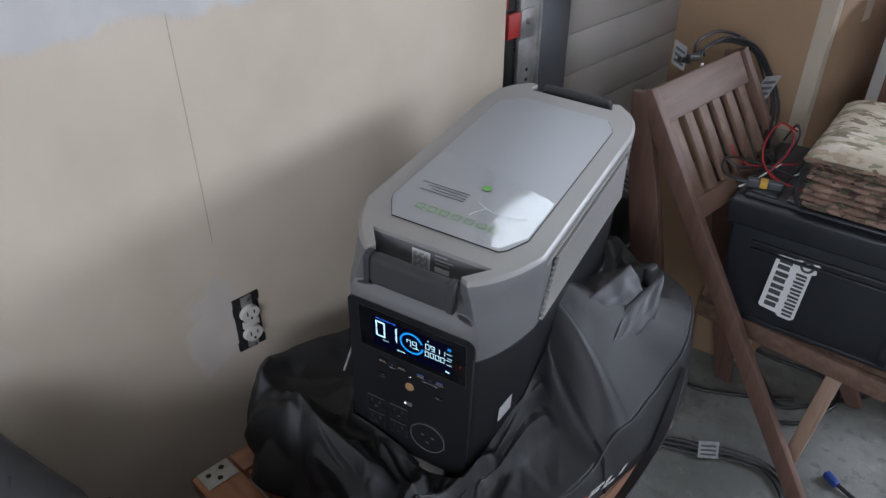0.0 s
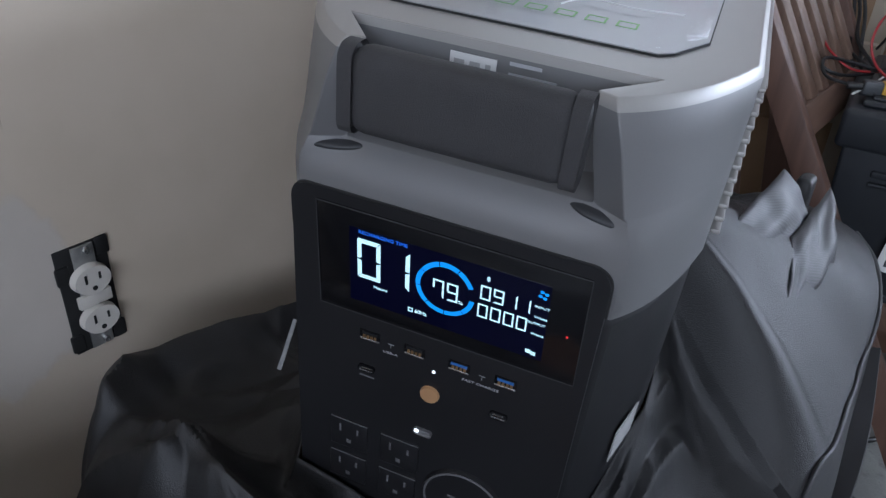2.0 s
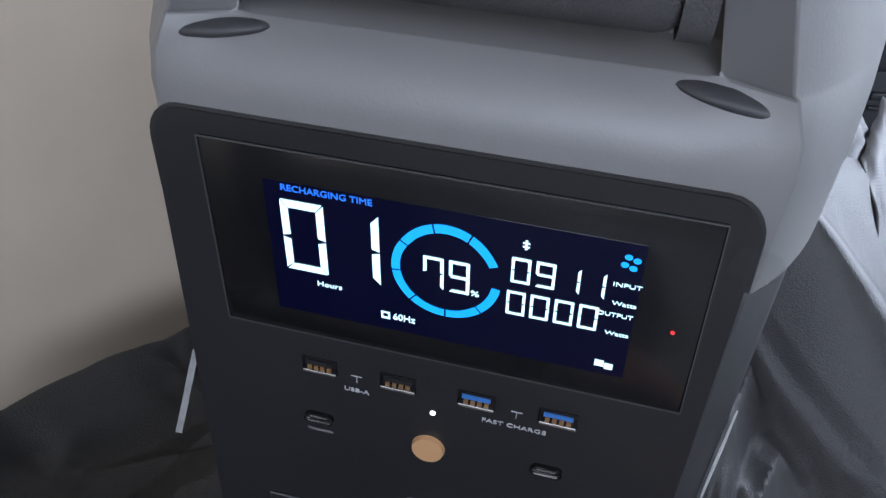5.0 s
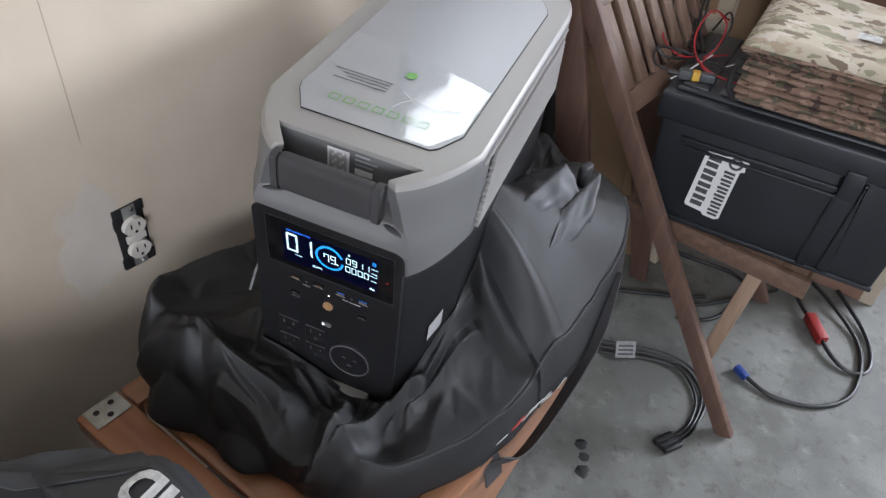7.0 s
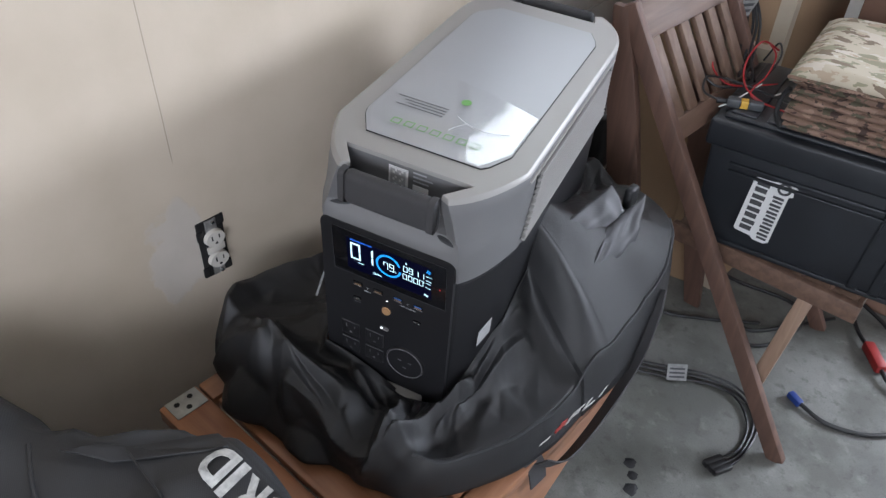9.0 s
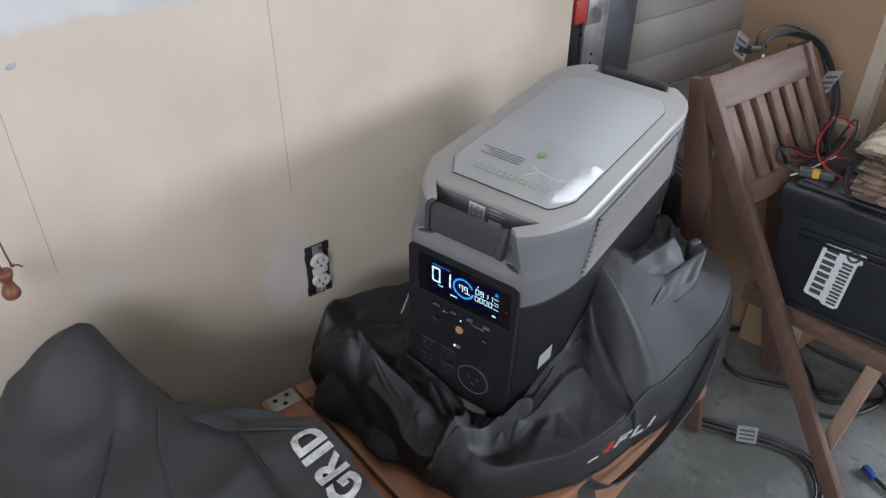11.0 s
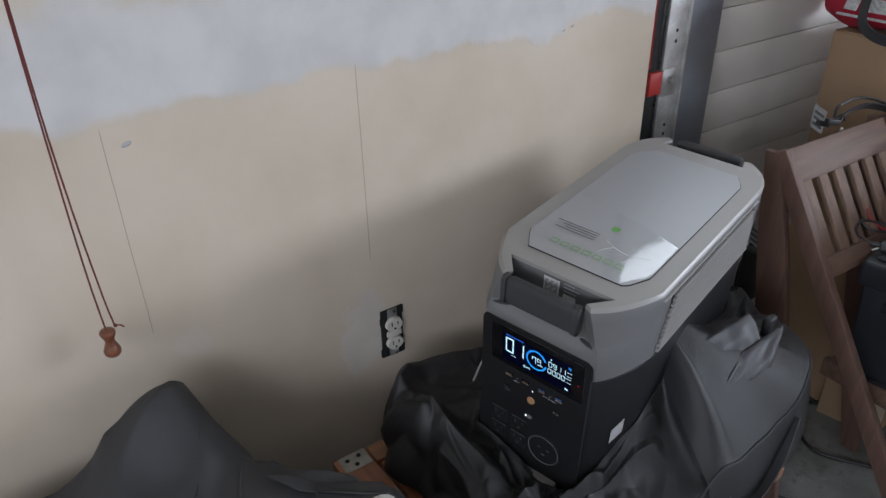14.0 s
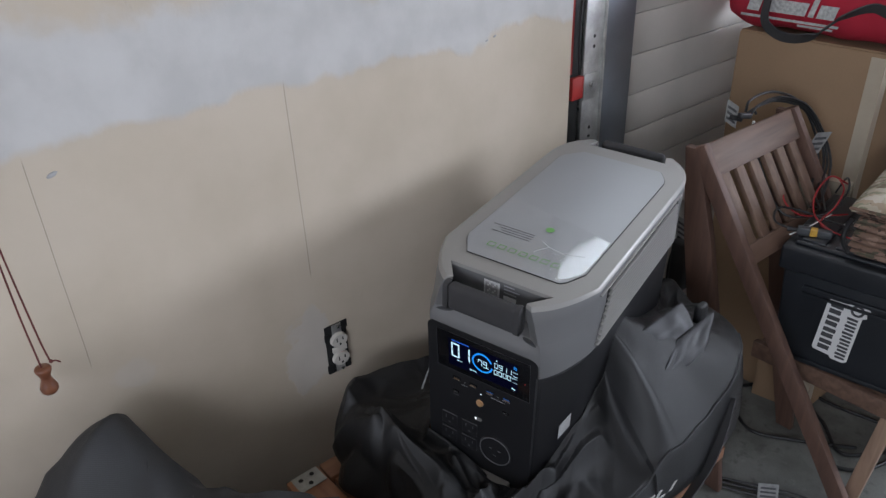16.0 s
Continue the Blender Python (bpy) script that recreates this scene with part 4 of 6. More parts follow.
        bmesh.ops.transform(w, matrix=pose(s * 0.115, 0.575, 0.035, 0, 90, 0), verts=w.verts)
        add("wheel", w, BLACK_PLASTIC)
    return t


station()


def put(name, bm, material, parent, label="", smooth=35.0):
    """A part built in world metres, handed to its thing."""
    top = parent
    while top.parent:
        top = top.parent
    bmesh.ops.transform(bm, matrix=top.matrix_world.inverted() @ Matrix.Translation(STAND), verts=bm.verts)
    return part(name, bm, material, parent, label, smooth)


# ---- the low wooden table under the power station ----
STAND = Vector((0.067, -0.037, -0.088))


def side_table():
    t = thing("side_table", Matrix.Translation((0.30, 0.15, 0)), "reddish-brown wooden table frame with a hinge plate", "table")
    top = 0.623
    put("front_rail", box((0.062, -0.205, top - 0.028), (0.545, -0.138, top), 0.003), TABLE_WOOD, t)
    put("left_rail", box((0.062, -0.135, top - 0.028), (0.105, 0.46, top - 0.001), 0.003), TABLE_WOOD_Y, t)
    put("right_rail", box((0.505, -0.135, top - 0.028), (0.545, 0.46, top - 0.001), 0.003), TABLE_WOOD_Y, t)
    for k in range(5):
        put("slat", box((0.108, -0.130 + 0.125 * k, top - 0.022), (0.502, -0.015 + 0.125 * k, top - 0.004), 0.003), TABLE_WOOD, t)
    panel = prism([(-0.165, 0.593), (-0.165, 0.215), (0.10, 0.400), (0.392, 0.588), (0.400, 0.593)], 0.0, 0.025)
    bmesh.ops.transform(panel, matrix=Matrix(((0, 0, 1, 0.515), (1, 0, 0, 0), (0, 1, 0, 0), (0, 0, 0, 1))), verts=panel.verts)
    put("side_panel", panel, TABLE_WOOD_Y, t, "sloping brown side panel", 20)
    put("apron", box((0.075, -0.190, top - 0.200), (0.513, -0.168, top - 0.030), 0.004), TABLE_WOOD, t)
    for x, y in ((0.085, -0.145), (0.490, -0.145), (0.085, 0.40), (0.30, 0.40)):
        put("leg", box((x - 0.020, y - 0.020, 0.088), (x + 0.020, y + 0.020, top - 0.030), 0.004), TABLE_WOOD_Y, t)
    plate = put("hinge_plate", box((0.064, -0.196, top), (0.104, -0.142, top + 0.0022), 0.001), HINGE, t, "worn steel hinge plate")
    for x, y in ((0.076, -0.158), (0.078, -0.182), (0.094, -0.170)):
        put("screw_hole", cyl(0.0045, 0.0045, 0, 0.0005, 14, pose(x, y, top + 0.0022)), SEAM, plate)
    for y in (-0.19, -0.172):
        put("hinge_pin", cyl(0.0035, 0.0035, 0, 0.014, 10, pose(0.064, y, top - 0.004, 90, 0, 0)), CHROME, plate)


side_table()


# ---- the carrying bag gathered round the power station ----
STAND = Vector((0.047, 0.0, -0.080))


def ring_value(table, angle):
    """Smooth value round a full turn, from rows of (degrees, value)."""
    a = angle % 360
    n = len(table)
    for k in range(n):
        a0, a1 = table[k][0], table[(k + 1) % n][0] + (360 if k == n - 1 else 0)
        aa = a if a >= a0 else a + 360
        if a0 <= aa <= a1:
            f = (aa - a0) / (a1 - a0)
            p = [table[(k + j - 1) % n][1] for j in range(4)]
            return 0.5 * (2 * p[1] + (p[2] - p[0]) * f + (2 * p[0] - 5 * p[1] + 4 * p[2] - p[3]) * f * f + (3 * p[1] - p[0] - 3 * p[2] + p[3]) * f ** 3)
    return table[0][1]


FOOT = [UNIT @ Vector((x * 0.9, y * 0.963, 0.08)) for x, y in ((-0.11, 0.0), (0.11, 0.0), (0.152, 0.115), (0.152, 0.505), (0.115, 0.61), (-0.115, 0.61), (-0.152, 0.505), (-0.152, 0.115))]
FOOT = [Vector((p.x - STAND.x, p.y - STAND.y)) for p in FOOT]
MID = Vector((0.315, 0.26))


def foot_radius(angle):
    d = Vector((math.cos(angle), math.sin(angle)))
    best = 0.1
    for a, b in zip(FOOT, FOOT[1:] + FOOT[:1]):
        e = b - a
        den = d.x * e.y - d.y * e.x
        if abs(den) < 1e-9:
            continue
        s = ((a.x - MID.x) * e.y - (a.y - MID.y) * e.x) / den
        u = ((a.x - MID.x) * d.y - (a.y - MID.y) * d.x) / den
        if s > 0 and -1e-6 <= u <= 1 + 1e-6:
            best = s
    return best


CREST = [(0, 0.726), (22, 0.742), (43, 0.787), (60, 0.795), (90, 0.77), (135, 0.73), (180, 0.700), (205, 0.712), (218, 0.728), (228, 0.742), (239, 0.738), (251, 0.744), (262, 0.728), (272, 0.704), (280, 0.684), (290, 0.690), (297, 0.690), (312, 0.694), (326, 0.697), (342, 0.704), (353, 0.722)]
INNER = [(0, 0.878), (22, 0.888), (43, 0.865), (60, 0.84), (90, 0.78), (135, 0.73), (180, 0.70), (205, 0.705), (218, 0.715), (228, 0.725), (239, 0.728), (251, 0.728), (262, 0.714), (272, 0.694), (280, 0.672), (290, 0.668), (297, 0.690), (304, 0.730), (312, 0.765), (328, 0.795), (343, 0.808), (354, 0.868)]
OUTER = [(0, 0.262), (22, 0.275), (43, 0.322), (60, 0.365), (90, 0.385), (135, 0.315), (180, 0.245), (205, 0.285), (218, 0.345), (228, 0.412), (233, 0.452), (239, 0.447), (251, 0.438), (262, 0.424), (272, 0.408), (282, 0.400), (290, 0.402), (297, 0.388), (312, 0.346), (326, 0.308), (345, 0.268)]
RIDGE = [(0, 0.88), (22, 0.90), (43, 0.90), (60, 0.80), (90, 0.6), (135, 0.6), (180, 0.70), (205, 0.80), (218, 0.84), (228, 0.86), (239, 0.80), (251, 0.55), (262, 0.45), (272, 0.42), (282, 0.42), (290, 0.60), (297, 0.80), (312, 0.86), (328, 0.88)]
FOLDS = [(0, 0.05), (22, 0.05), (60, 0.3), (90, 0.8), (135, 0.8), (180, 0.8), (205, 0.7), (226, 0.7), (251, 0.8), (276, 0.8), (290, 0.75), (300, 0.6), (314, 0.35), (335, 0.16), (350, 0.06)]
# sharp creases of the slack cloth: ends (x, y), height and half width
CREASES = [
    (0.010, -0.184, 0.099, -0.134, 0.020, 0.030), (0.109, -0.138, 0.241, -0.106, 0.024, 0.030), (0.216, -0.092, 0.373, -0.078, 0.024, 0.028), (0.079, -0.155, 0.186, -0.192, 0.022, 0.026),
    (0.169, -0.185, 0.249, -0.208, 0.016, 0.024), (0.155, -0.145, 0.249, -0.160, 0.020, 0.026), (0.217, -0.145, 0.289, -0.188, 0.018, 0.024), (0.236, -0.080, 0.370, -0.099, 0.022, 0.022),
    (0.445, -0.096, 0.319, -0.108, 0.024, 0.028), (0.456, -0.105, 0.324, -0.057, 0.018, 0.024), (0.456, -0.105, 0.426, -0.020, 0.026, 0.026), (0.454, -0.047, 0.426, 0.050, 0.014, 0.020),
    (0.450, -0.100, 0.493, 0.051, 0.022, 0.026), (0.461, -0.033, 0.440, 0.150, 0.013, 0.016), (0.500, -0.008, 0.490, 0.183, 0.012, 0.016), (0.028, -0.176, 0.133, -0.218, 0.020, 0.026),
    (0.115, -0.212, 0.204, -0.228, 0.014, 0.022), (0.378, -0.149, 0.229, -0.179, 0.016, 0.024), (0.512, 0.026, 0.526, 0.166, 0.010, 0.018), (0.144, -0.127, 0.110, -0.060, 0.018, 0.028), (0.426, -0.043, 0.347, -0.033, 0.014, 0.020),
]


def crease_height(x, y):
    best = 0.0
    for x0, y0, x1, y1, h, w in CREASES:
        ex, ey = x1 - x0, y1 - y0
        f = min(1.0, max(0.0, ((x - x0) * ex + (y - y0) * ey) / (ex * ex + ey * ey)))
        d = math.hypot(x - x0 - f * ex, y - y0 - f * ey) / w
        if d < 1.6:
            best = max(best, h * (1 - d / 1.6) ** 1.7)
    return best

BULGE = [(0, 0.016), (30, 0.016), (60, 0.0), (90, -0.018), (180, -0.018), (286, -0.018), (298, -0.020), (320, -0.022), (342, -0.016), (353, 0.014)]
TAUT = [(0, 1.0), (43, 1.0), (70, 0.4), (90, 0.0), (180, 0.0), (270, 0.0), (286, 0.0), (298, 0.9), (312, 1.0), (340, 1.0)]


def facet(u, v):
    """Crumpled sheet: flat triangles between uneven nodes, about -0.5 to 0.5."""
    u0, v0 = math.floor(u), math.floor(v)
    f, g = u - u0, v - v0
    node = lambda a, b: noise.cell(Vector((a * 1.7 + 0.3, b * 2.3 + 0.7, 5.5))) * 0.5
    p00, p10, p01, p11 = node(u0, v0), node(u0 + 1, v0), node(u0, v0 + 1), node(u0 + 1, v0 + 1)
    if (u0 + v0) % 2:
        return p00 + (p10 - p00) * f + (p11 - p10) * g if f > g else p00 + (p11 - p01) * f + (p01 - p00) * g
    return p00 + (p10 - p00) * f + (p01 - p00) * g if f + g < 1 else p11 + (p01 - p11) * (1 - f) + (p10 - p11) * (1 - g)


def gathered_bag():
    t = thing("carrying_bag", Matrix.Translation((MID.x, MID.y, 0.625)), "open black nylon bag gathered round the power station", "bag")
    A, R = 720, 80
    rows = []
    for i in range(A):
        deg = 360 * i / A
        a = radians(deg)
        d = Vector((math.cos(a), math.sin(a)))
        ri, ro = foot_radius(a) + 0.003, ring_value(OUTER, deg)
        ro = max(ro, ri + 0.03)
        hc, hi, pk, lively = ring_value(CREST, deg), ring_value(INNER, deg), ring_value(RIDGE, deg), ring_value(FOLDS, deg)
        col = []
        for j in range(R + 1):
            s = j / R
            r = ri + (ro - ri) * s
            if s < pk:
                f = s / pk
                taut = min(1.0, max(0.0, ring_value(TAUT, deg)))
                z = hi + (hc - hi) * (taut * f + (1 - taut) * f * f * (3 - 2 * f)) + ring_value(BULGE, deg) * math.sin(math.pi * f)
            else:
                f = (s - pk) / (1 - pk)
                z = 0.628 + (hc - 0.628) * (1 - f ** 1.7) ** 0.85
            p = MID + r * d
            if p.x < 0.012:
                p.x = 0.012
            # broad folds run outwards and down; sharper creases cross them
            warp = Vector((p.x + 0.03 * noise.noise(Vector((p.x * 9, p.y * 9, 4))), p.y + 0.03 * noise.noise(Vector((p.x * 9, p.y * 9, 8))), z))
            tang = Vector((-d.y, d.x))
            along, out = warp.x * tang.x + warp.y * tang.y, warp.x * d.x + warp.y * d.y
            w1 = noise.noise(Vector((deg * 0.062 + 3.0 * out, out * 3.0, 2.0)))
            w2 = noise.noise(Vector((warp.x * 10 + warp.y * 5, warp.y * 8 - warp.x * 4, z * 3)))
            w3 = noise.noise(Vector((warp.x * 27 - warp.y * 12, warp.y * 25 + warp.x * 10, z * 10 + 3)))
            broad, sharp, cross = 1 - 2.4 * abs(w1), max(0.0, 1 - 3.4 * abs(w2)) ** 1.6, max(0.0, 1 - 3.6 * abs(w3)) ** 1.6
            amp = lively * math.sin(min(1.0, 0.12 + s * 1.0) * math.pi) ** 0.5 * (1.0 if s > 0.06 else s / 0.06)
            amp = max(amp, 0.30 * lively * (s > 0.5))
            wu, wv = 0.9 * noise.noise(Vector((p.x * 11, p.y * 11, 1.5))), 0.9 * noise.noise(Vector((p.x * 11, p.y * 11, 7.5)))
            big, little = facet(warp.x * 15 + wu, warp.y * 15 + z * 6 + wv), facet(warp.x * 34 + wv + 40, warp.y * 34 + z * 12 + wu + 17)
            off = amp * (0.006 * (broad - 0.35) + 0.010 * (sharp - 0.2) + 0.050 * big + 0.020 * little)
            off += 1.55 * (crease_height(warp.x + STAND.x, warp.y + STAND.y) - 0.006) * min(1.0, s * 8) * (1.0 if 195 < deg < 345 else 0.0)
            lean = min(1.0, max(0.15, (s - pk) * 2.2))
            col.append(Vector((p.x + d.x * off * lean, p.y + d.y * off * lean, max(0.6265, z + off * (1.1 - 0.8 * lean)))))
        rows.append(col)
    def skin():
        bm, made = bmesh.new(), {}
        for i in range(A):
            for j in range(R):
                q = [(i, j), ((i + 1) % A, j), ((i + 1) % A, j + 1), (i, j + 1)]
                for k in q:
                    if k not in made:
                        made[k] = bm.verts.new(rows[k[0]][k[1]])
                bm.faces.new([made[k] for k in q])
        return bm
    cloth = put("cloth", skin(), NYLON, t, "crumpled black nylon", 50)
    so = cloth.modifiers.new("thickness", "SOLIDIFY")
    so.thickness, so.offset = 0.0016, 0
    def edge(deg, s, lift):
        q = rows[int(deg % 360 / 360 * A)][int(s * R)]
        d = Vector((math.cos(radians(deg)), math.sin(radians(deg)), 0.3))
        return q + d * lift
    put("piping", tube([edge(g, ring_value(RIDGE, g) + 0.02, 0.002) for g in range(-66, 60, 6)], 0.0022, 8, 5), NYLON_GREY, t, "pale piping along the lower seam")
    # two stiff folds standing up beside the unit
    for name, q, bulge in (("upper_fold", ((0.431, 0.300, 0.868), (0.436, 0.415, 0.882), (0.470, 0.413, 0.845), (0.468, 0.312, 0.832)), 0.003), ("lower_fold", ((0.468, 0.365, 0.842), (0.472, 0.470, 0.855), (0.505, 0.395, 0.812), (0.495, 0.265, 0.800)), 0.005)):
        bm, cols = bmesh.new(), []
        tl, tr, br, bl = (Vector(c) for c in q)
        for i in range(21):
            u, col = i / 20, []
            for j in range(13):
                v = j / 12
                p = tl.lerp(tr, u).lerp(bl.lerp(br, u), v)
                dent = max(0.0, 1 - 5 * abs(u - 0.16)) * v + max(0.0, 1 - 5 * abs(u - 0.42)) * v * 0.6
                p += Vector((0.7, -0.1, 0.7)) * (bulge * math.sin(math.pi * v) ** 0.7 - 0.0035 * dent + 0.004 * noise.noise(Vector((u * 5, v * 3, bulge * 400))))
                col.append(bm.verts.new(p))
            cols.append(col)
        for a, b in zip(cols, cols[1:]):
            for j in range(12):
                bm.faces.new((a[j], b[j], b[j + 1], a[j + 1]))
        flap = put(name, bm, LINING, t, "stiff grey fold beside the unit", 180)
        so = flap.modifiers.new("thickness", "SOLIDIFY")
        so.thickness = 0.0022
    put("flap_tip", box((0.442, 0.450, 0.815), (0.458, 0.478, 0.862), 0.006, 3), NYLON, t)
    # strap along the flank, its loose end over the table's edge, buckle tab and prints
    put("strap", ribbon([(0.553, 0.425, 0.725), (0.573, 0.365, 0.662), (0.581, 0.30, 0.616), (0.586, 0.20, 0.590), (0.585, 0.125, 0.588), (0.572, 0.085, 0.615)], 0.027, 0.0025, (0.6, 0.3, 0.7)), WEBBING, t, "hanging black webbing strap")
    put("strap", ribbon([(0.535, 0.045, 0.640), (0.552, 0.070, 0.636), (0.566, 0.085, 0.600), (0.572, 0.090, 0.560)], 0.034, 0.003, (0.1, 1, 0)), WEBBING, t, "black webbing tab")
    put("zip_edge", ribbon([(0.225, -0.008, 0.836), (0.2255, -0.015, 0.824), (0.2262, -0.021, 0.814), (0.227, -0.028, 0.803)], 0.0030, 0.0012, (0.8, 0.6, 0.1)), ZIP_GREY, t, "pale zip edge")
    m = Matrix.Translation((0.5785, 0.100, 0.680)) @ Matrix(((0.10, 0.25, 0.96, 0), (0.99, -0.05, -0.1, 0), (0.0, 0.97, -0.25, 0), (0, 0, 0, 1)))
    m = m @ Matrix.Translation((-0.012, 0.016, 0.004)) @ Matrix.Diagonal((1.5, 1.5, 1, 1))
    put("red_print", blocks([(0.0, 0.0, 0.008, 0.022), (-0.004, 0.006, 0.012, 0.012)], 0.0008, m), RED_PAINT, t, "red print on the bag", 0)
    put("white_print", blocks([(0.014, 0, 0.019, 0.024), (0.014, 0.019, 0.032, 0.024), (0.014, 0.009, 0.029, 0.014), (0.038, 0, 0.043, 0.024), (0.038, 0, 0.056, 0.005), (0.062, 0.004, 0.066, 0.024)], 0.0008, m), WHITE_PRINT, t, "white print on the bag", 0)
    put("white_print", blocks([(-0.022, 0.0, -0.008, 0.004)], 0.0008, m), WHITE_PRINT, t, "short white printed bar", 0)


gathered_bag()


# ---- the black bag in the foreground ----
STAND = Vector((0.052, 0.0, -0.088))


def front_bag():
    t = thing("duffel_bag", Matrix.Translation((0.35, -0.62, 0.0)), "large black ripstop duffel bag with white print, standing upright", "bag")
    NX, NY = 80, 90
    BROW = [(0.0, -0.440), (0.13, -0.400), (0.20, -0.355), (0.27, -0.275), (0.34, -0.238), (0.45, -0.250), (0.75, -0.30)]
    def brow(x):
        for (a, u), (b, v) in zip(BROW, BROW[1:]):
            if a <= x <= b:
                f = (x - a) / (b - a)
                return u + (v - u) * f * f * (3 - 2 * f)
        return -0.30
    def height(x, y):
        wide = 0.115 if y < -0.48 else 0.062
        peak = 0.118 * math.exp(-((x - 0.05) / 0.115) ** 2) * math.exp(-((y + 0.48) / wide) ** 2)
        h = 0.778 + 0.014 * min(1.0, max(0.0, (x - 0.1) / 0.15)) + 1.06 * peak - 0.04 * max(0, x - 0.45)
        h += 0.014 * noise.noise(Vector((x * 8, y * 8, 1))) + 0.010 * max(0.0, 1 - 4 * abs(noise.noise(Vector((x * 5 + y * 7, y * 4 - x * 4, 5)))))
        return h
    bm, rows = bmesh.new(), []
    for i in range(NX + 1):
        col = []
        for j in range(NY + 1):
            u, v = i / NX, j / NY
            x = 0.012 + 0.70 * u
            yb = brow(x)
            if v < 0.86:
                y, f = -0.84 + (yb + 0.82) * v / 0.86, 1.0
            else:
                f = 1 - (v - 0.86) / 0.14
                y = yb - 0.02 + 0.045 * math.sin((1 - f) * math.pi / 2) + 0.01 * noise.noise(Vector((x * 10, f * 4, 3)))
            ends = min(1.0, u / 0.03, (1 - u) / 0.10, v / 0.08)
            z = height(x, min(y, yb)) * max(0.0, math.sin(f * math.pi / 2)) ** 0.30 * max(0.0, math.sin(ends * math.pi / 2)) ** 0.35
            col.append(bm.verts.new((x, y, max(0.092, z))))
        rows.append(col)
    for a, b in zip(rows, rows[1:]):
        for j in range(NY):
            bm.faces.new((a[j], b[j], b[j + 1], a[j + 1]))
    put("body", bm, RIPSTOP, t, "black ripstop cloth", 180)
    def over(pts, lift):
        return [(x, y, height(x, y) + lift) for x, y in pts]
    def sheet(corners, lift, n=18):
        b, rr = bmesh.new(), []
        p00, p10, p11, p01 = (Vector(c) for c in corners)
        for i in range(n + 1):
            cc = []
            for j in range(n + 1):
                q = p00.lerp(p10, i / n).lerp(p01.lerp(p11, i / n), j / n)
                cc.append(b.verts.new((q.x, q.y, height(q.x, q.y) + lift + 0.003 * math.sin(j / n * math.pi))))
            rr.append(cc)
        for p, q in zip(rr, rr[1:]):
            for j in range(n):
                b.faces.new((p[j], q[j], q[j + 1], p[j + 1]))
        return b
    for name, corners, lift, material, label in (("flap", ((0.25, -0.350), (0.56, -0.365), (0.56, -0.262), (0.315, -0.262)), 0.005, RIPSTOP, "printed flap"), ("zip_cover", ((0.205, -0.405), (0.26, -0.372), (0.345, -0.268), (0.250, -0.352)), 0.009, NYLON, "rolled zip cover")):
        ob = put(name, sheet(corners, lift), material, t, label, 180)
        so = ob.modifiers.new("thickness", "SOLIDIFY")
        so.thickness = 0.004
    put("seam", tube(over([(0.252, -0.350), (0.33, -0.356), (0.44, -0.360), (0.55, -0.366)], 0.008), 0.0016, 6), NYLON, t)
    put("seam", tube(over([(0.12, -0.46), (0.20, -0.50), (0.30, -0.58), (0.38, -0.68)], 0.0005), 0.002, 6), NYLON, t)
    put("piping", tube(over([(0.17, -0.425), (0.24, -0.45), (0.34, -0.47), (0.46, -0.50)], 0.0005), 0.0028, 6), NYLON_GREY, t)
    for letter, x, wide in (("G", 0.474, 0.035), ("R", 0.434, 0.035), ("I", 0.394, 0.011), ("D", 0.378, 0.036)):
        y = -0.270
        b = lettering(letter, 0.043, pose(x, y, 0, 0, 0, 184), wide, 0.0006, 0.0022)
        for v in b.verts:
            v.co.z += height(v.co.x, v.co.y) + 0.0115
        put("white_print", b, WHITE_PRINT, t, "worn white letter", 0)


front_bag()


# ---- the folding chair with the battery box ----
STAND = Vector((0.028, 0.0, -0.045))


TL, LF = Vector((0.254, 0.750, 1.001)), Vector((0.815, 0.818, 0.045))
ACROSS, SEAT = Vector((0.012, 0.365, 0.0)), 0.410


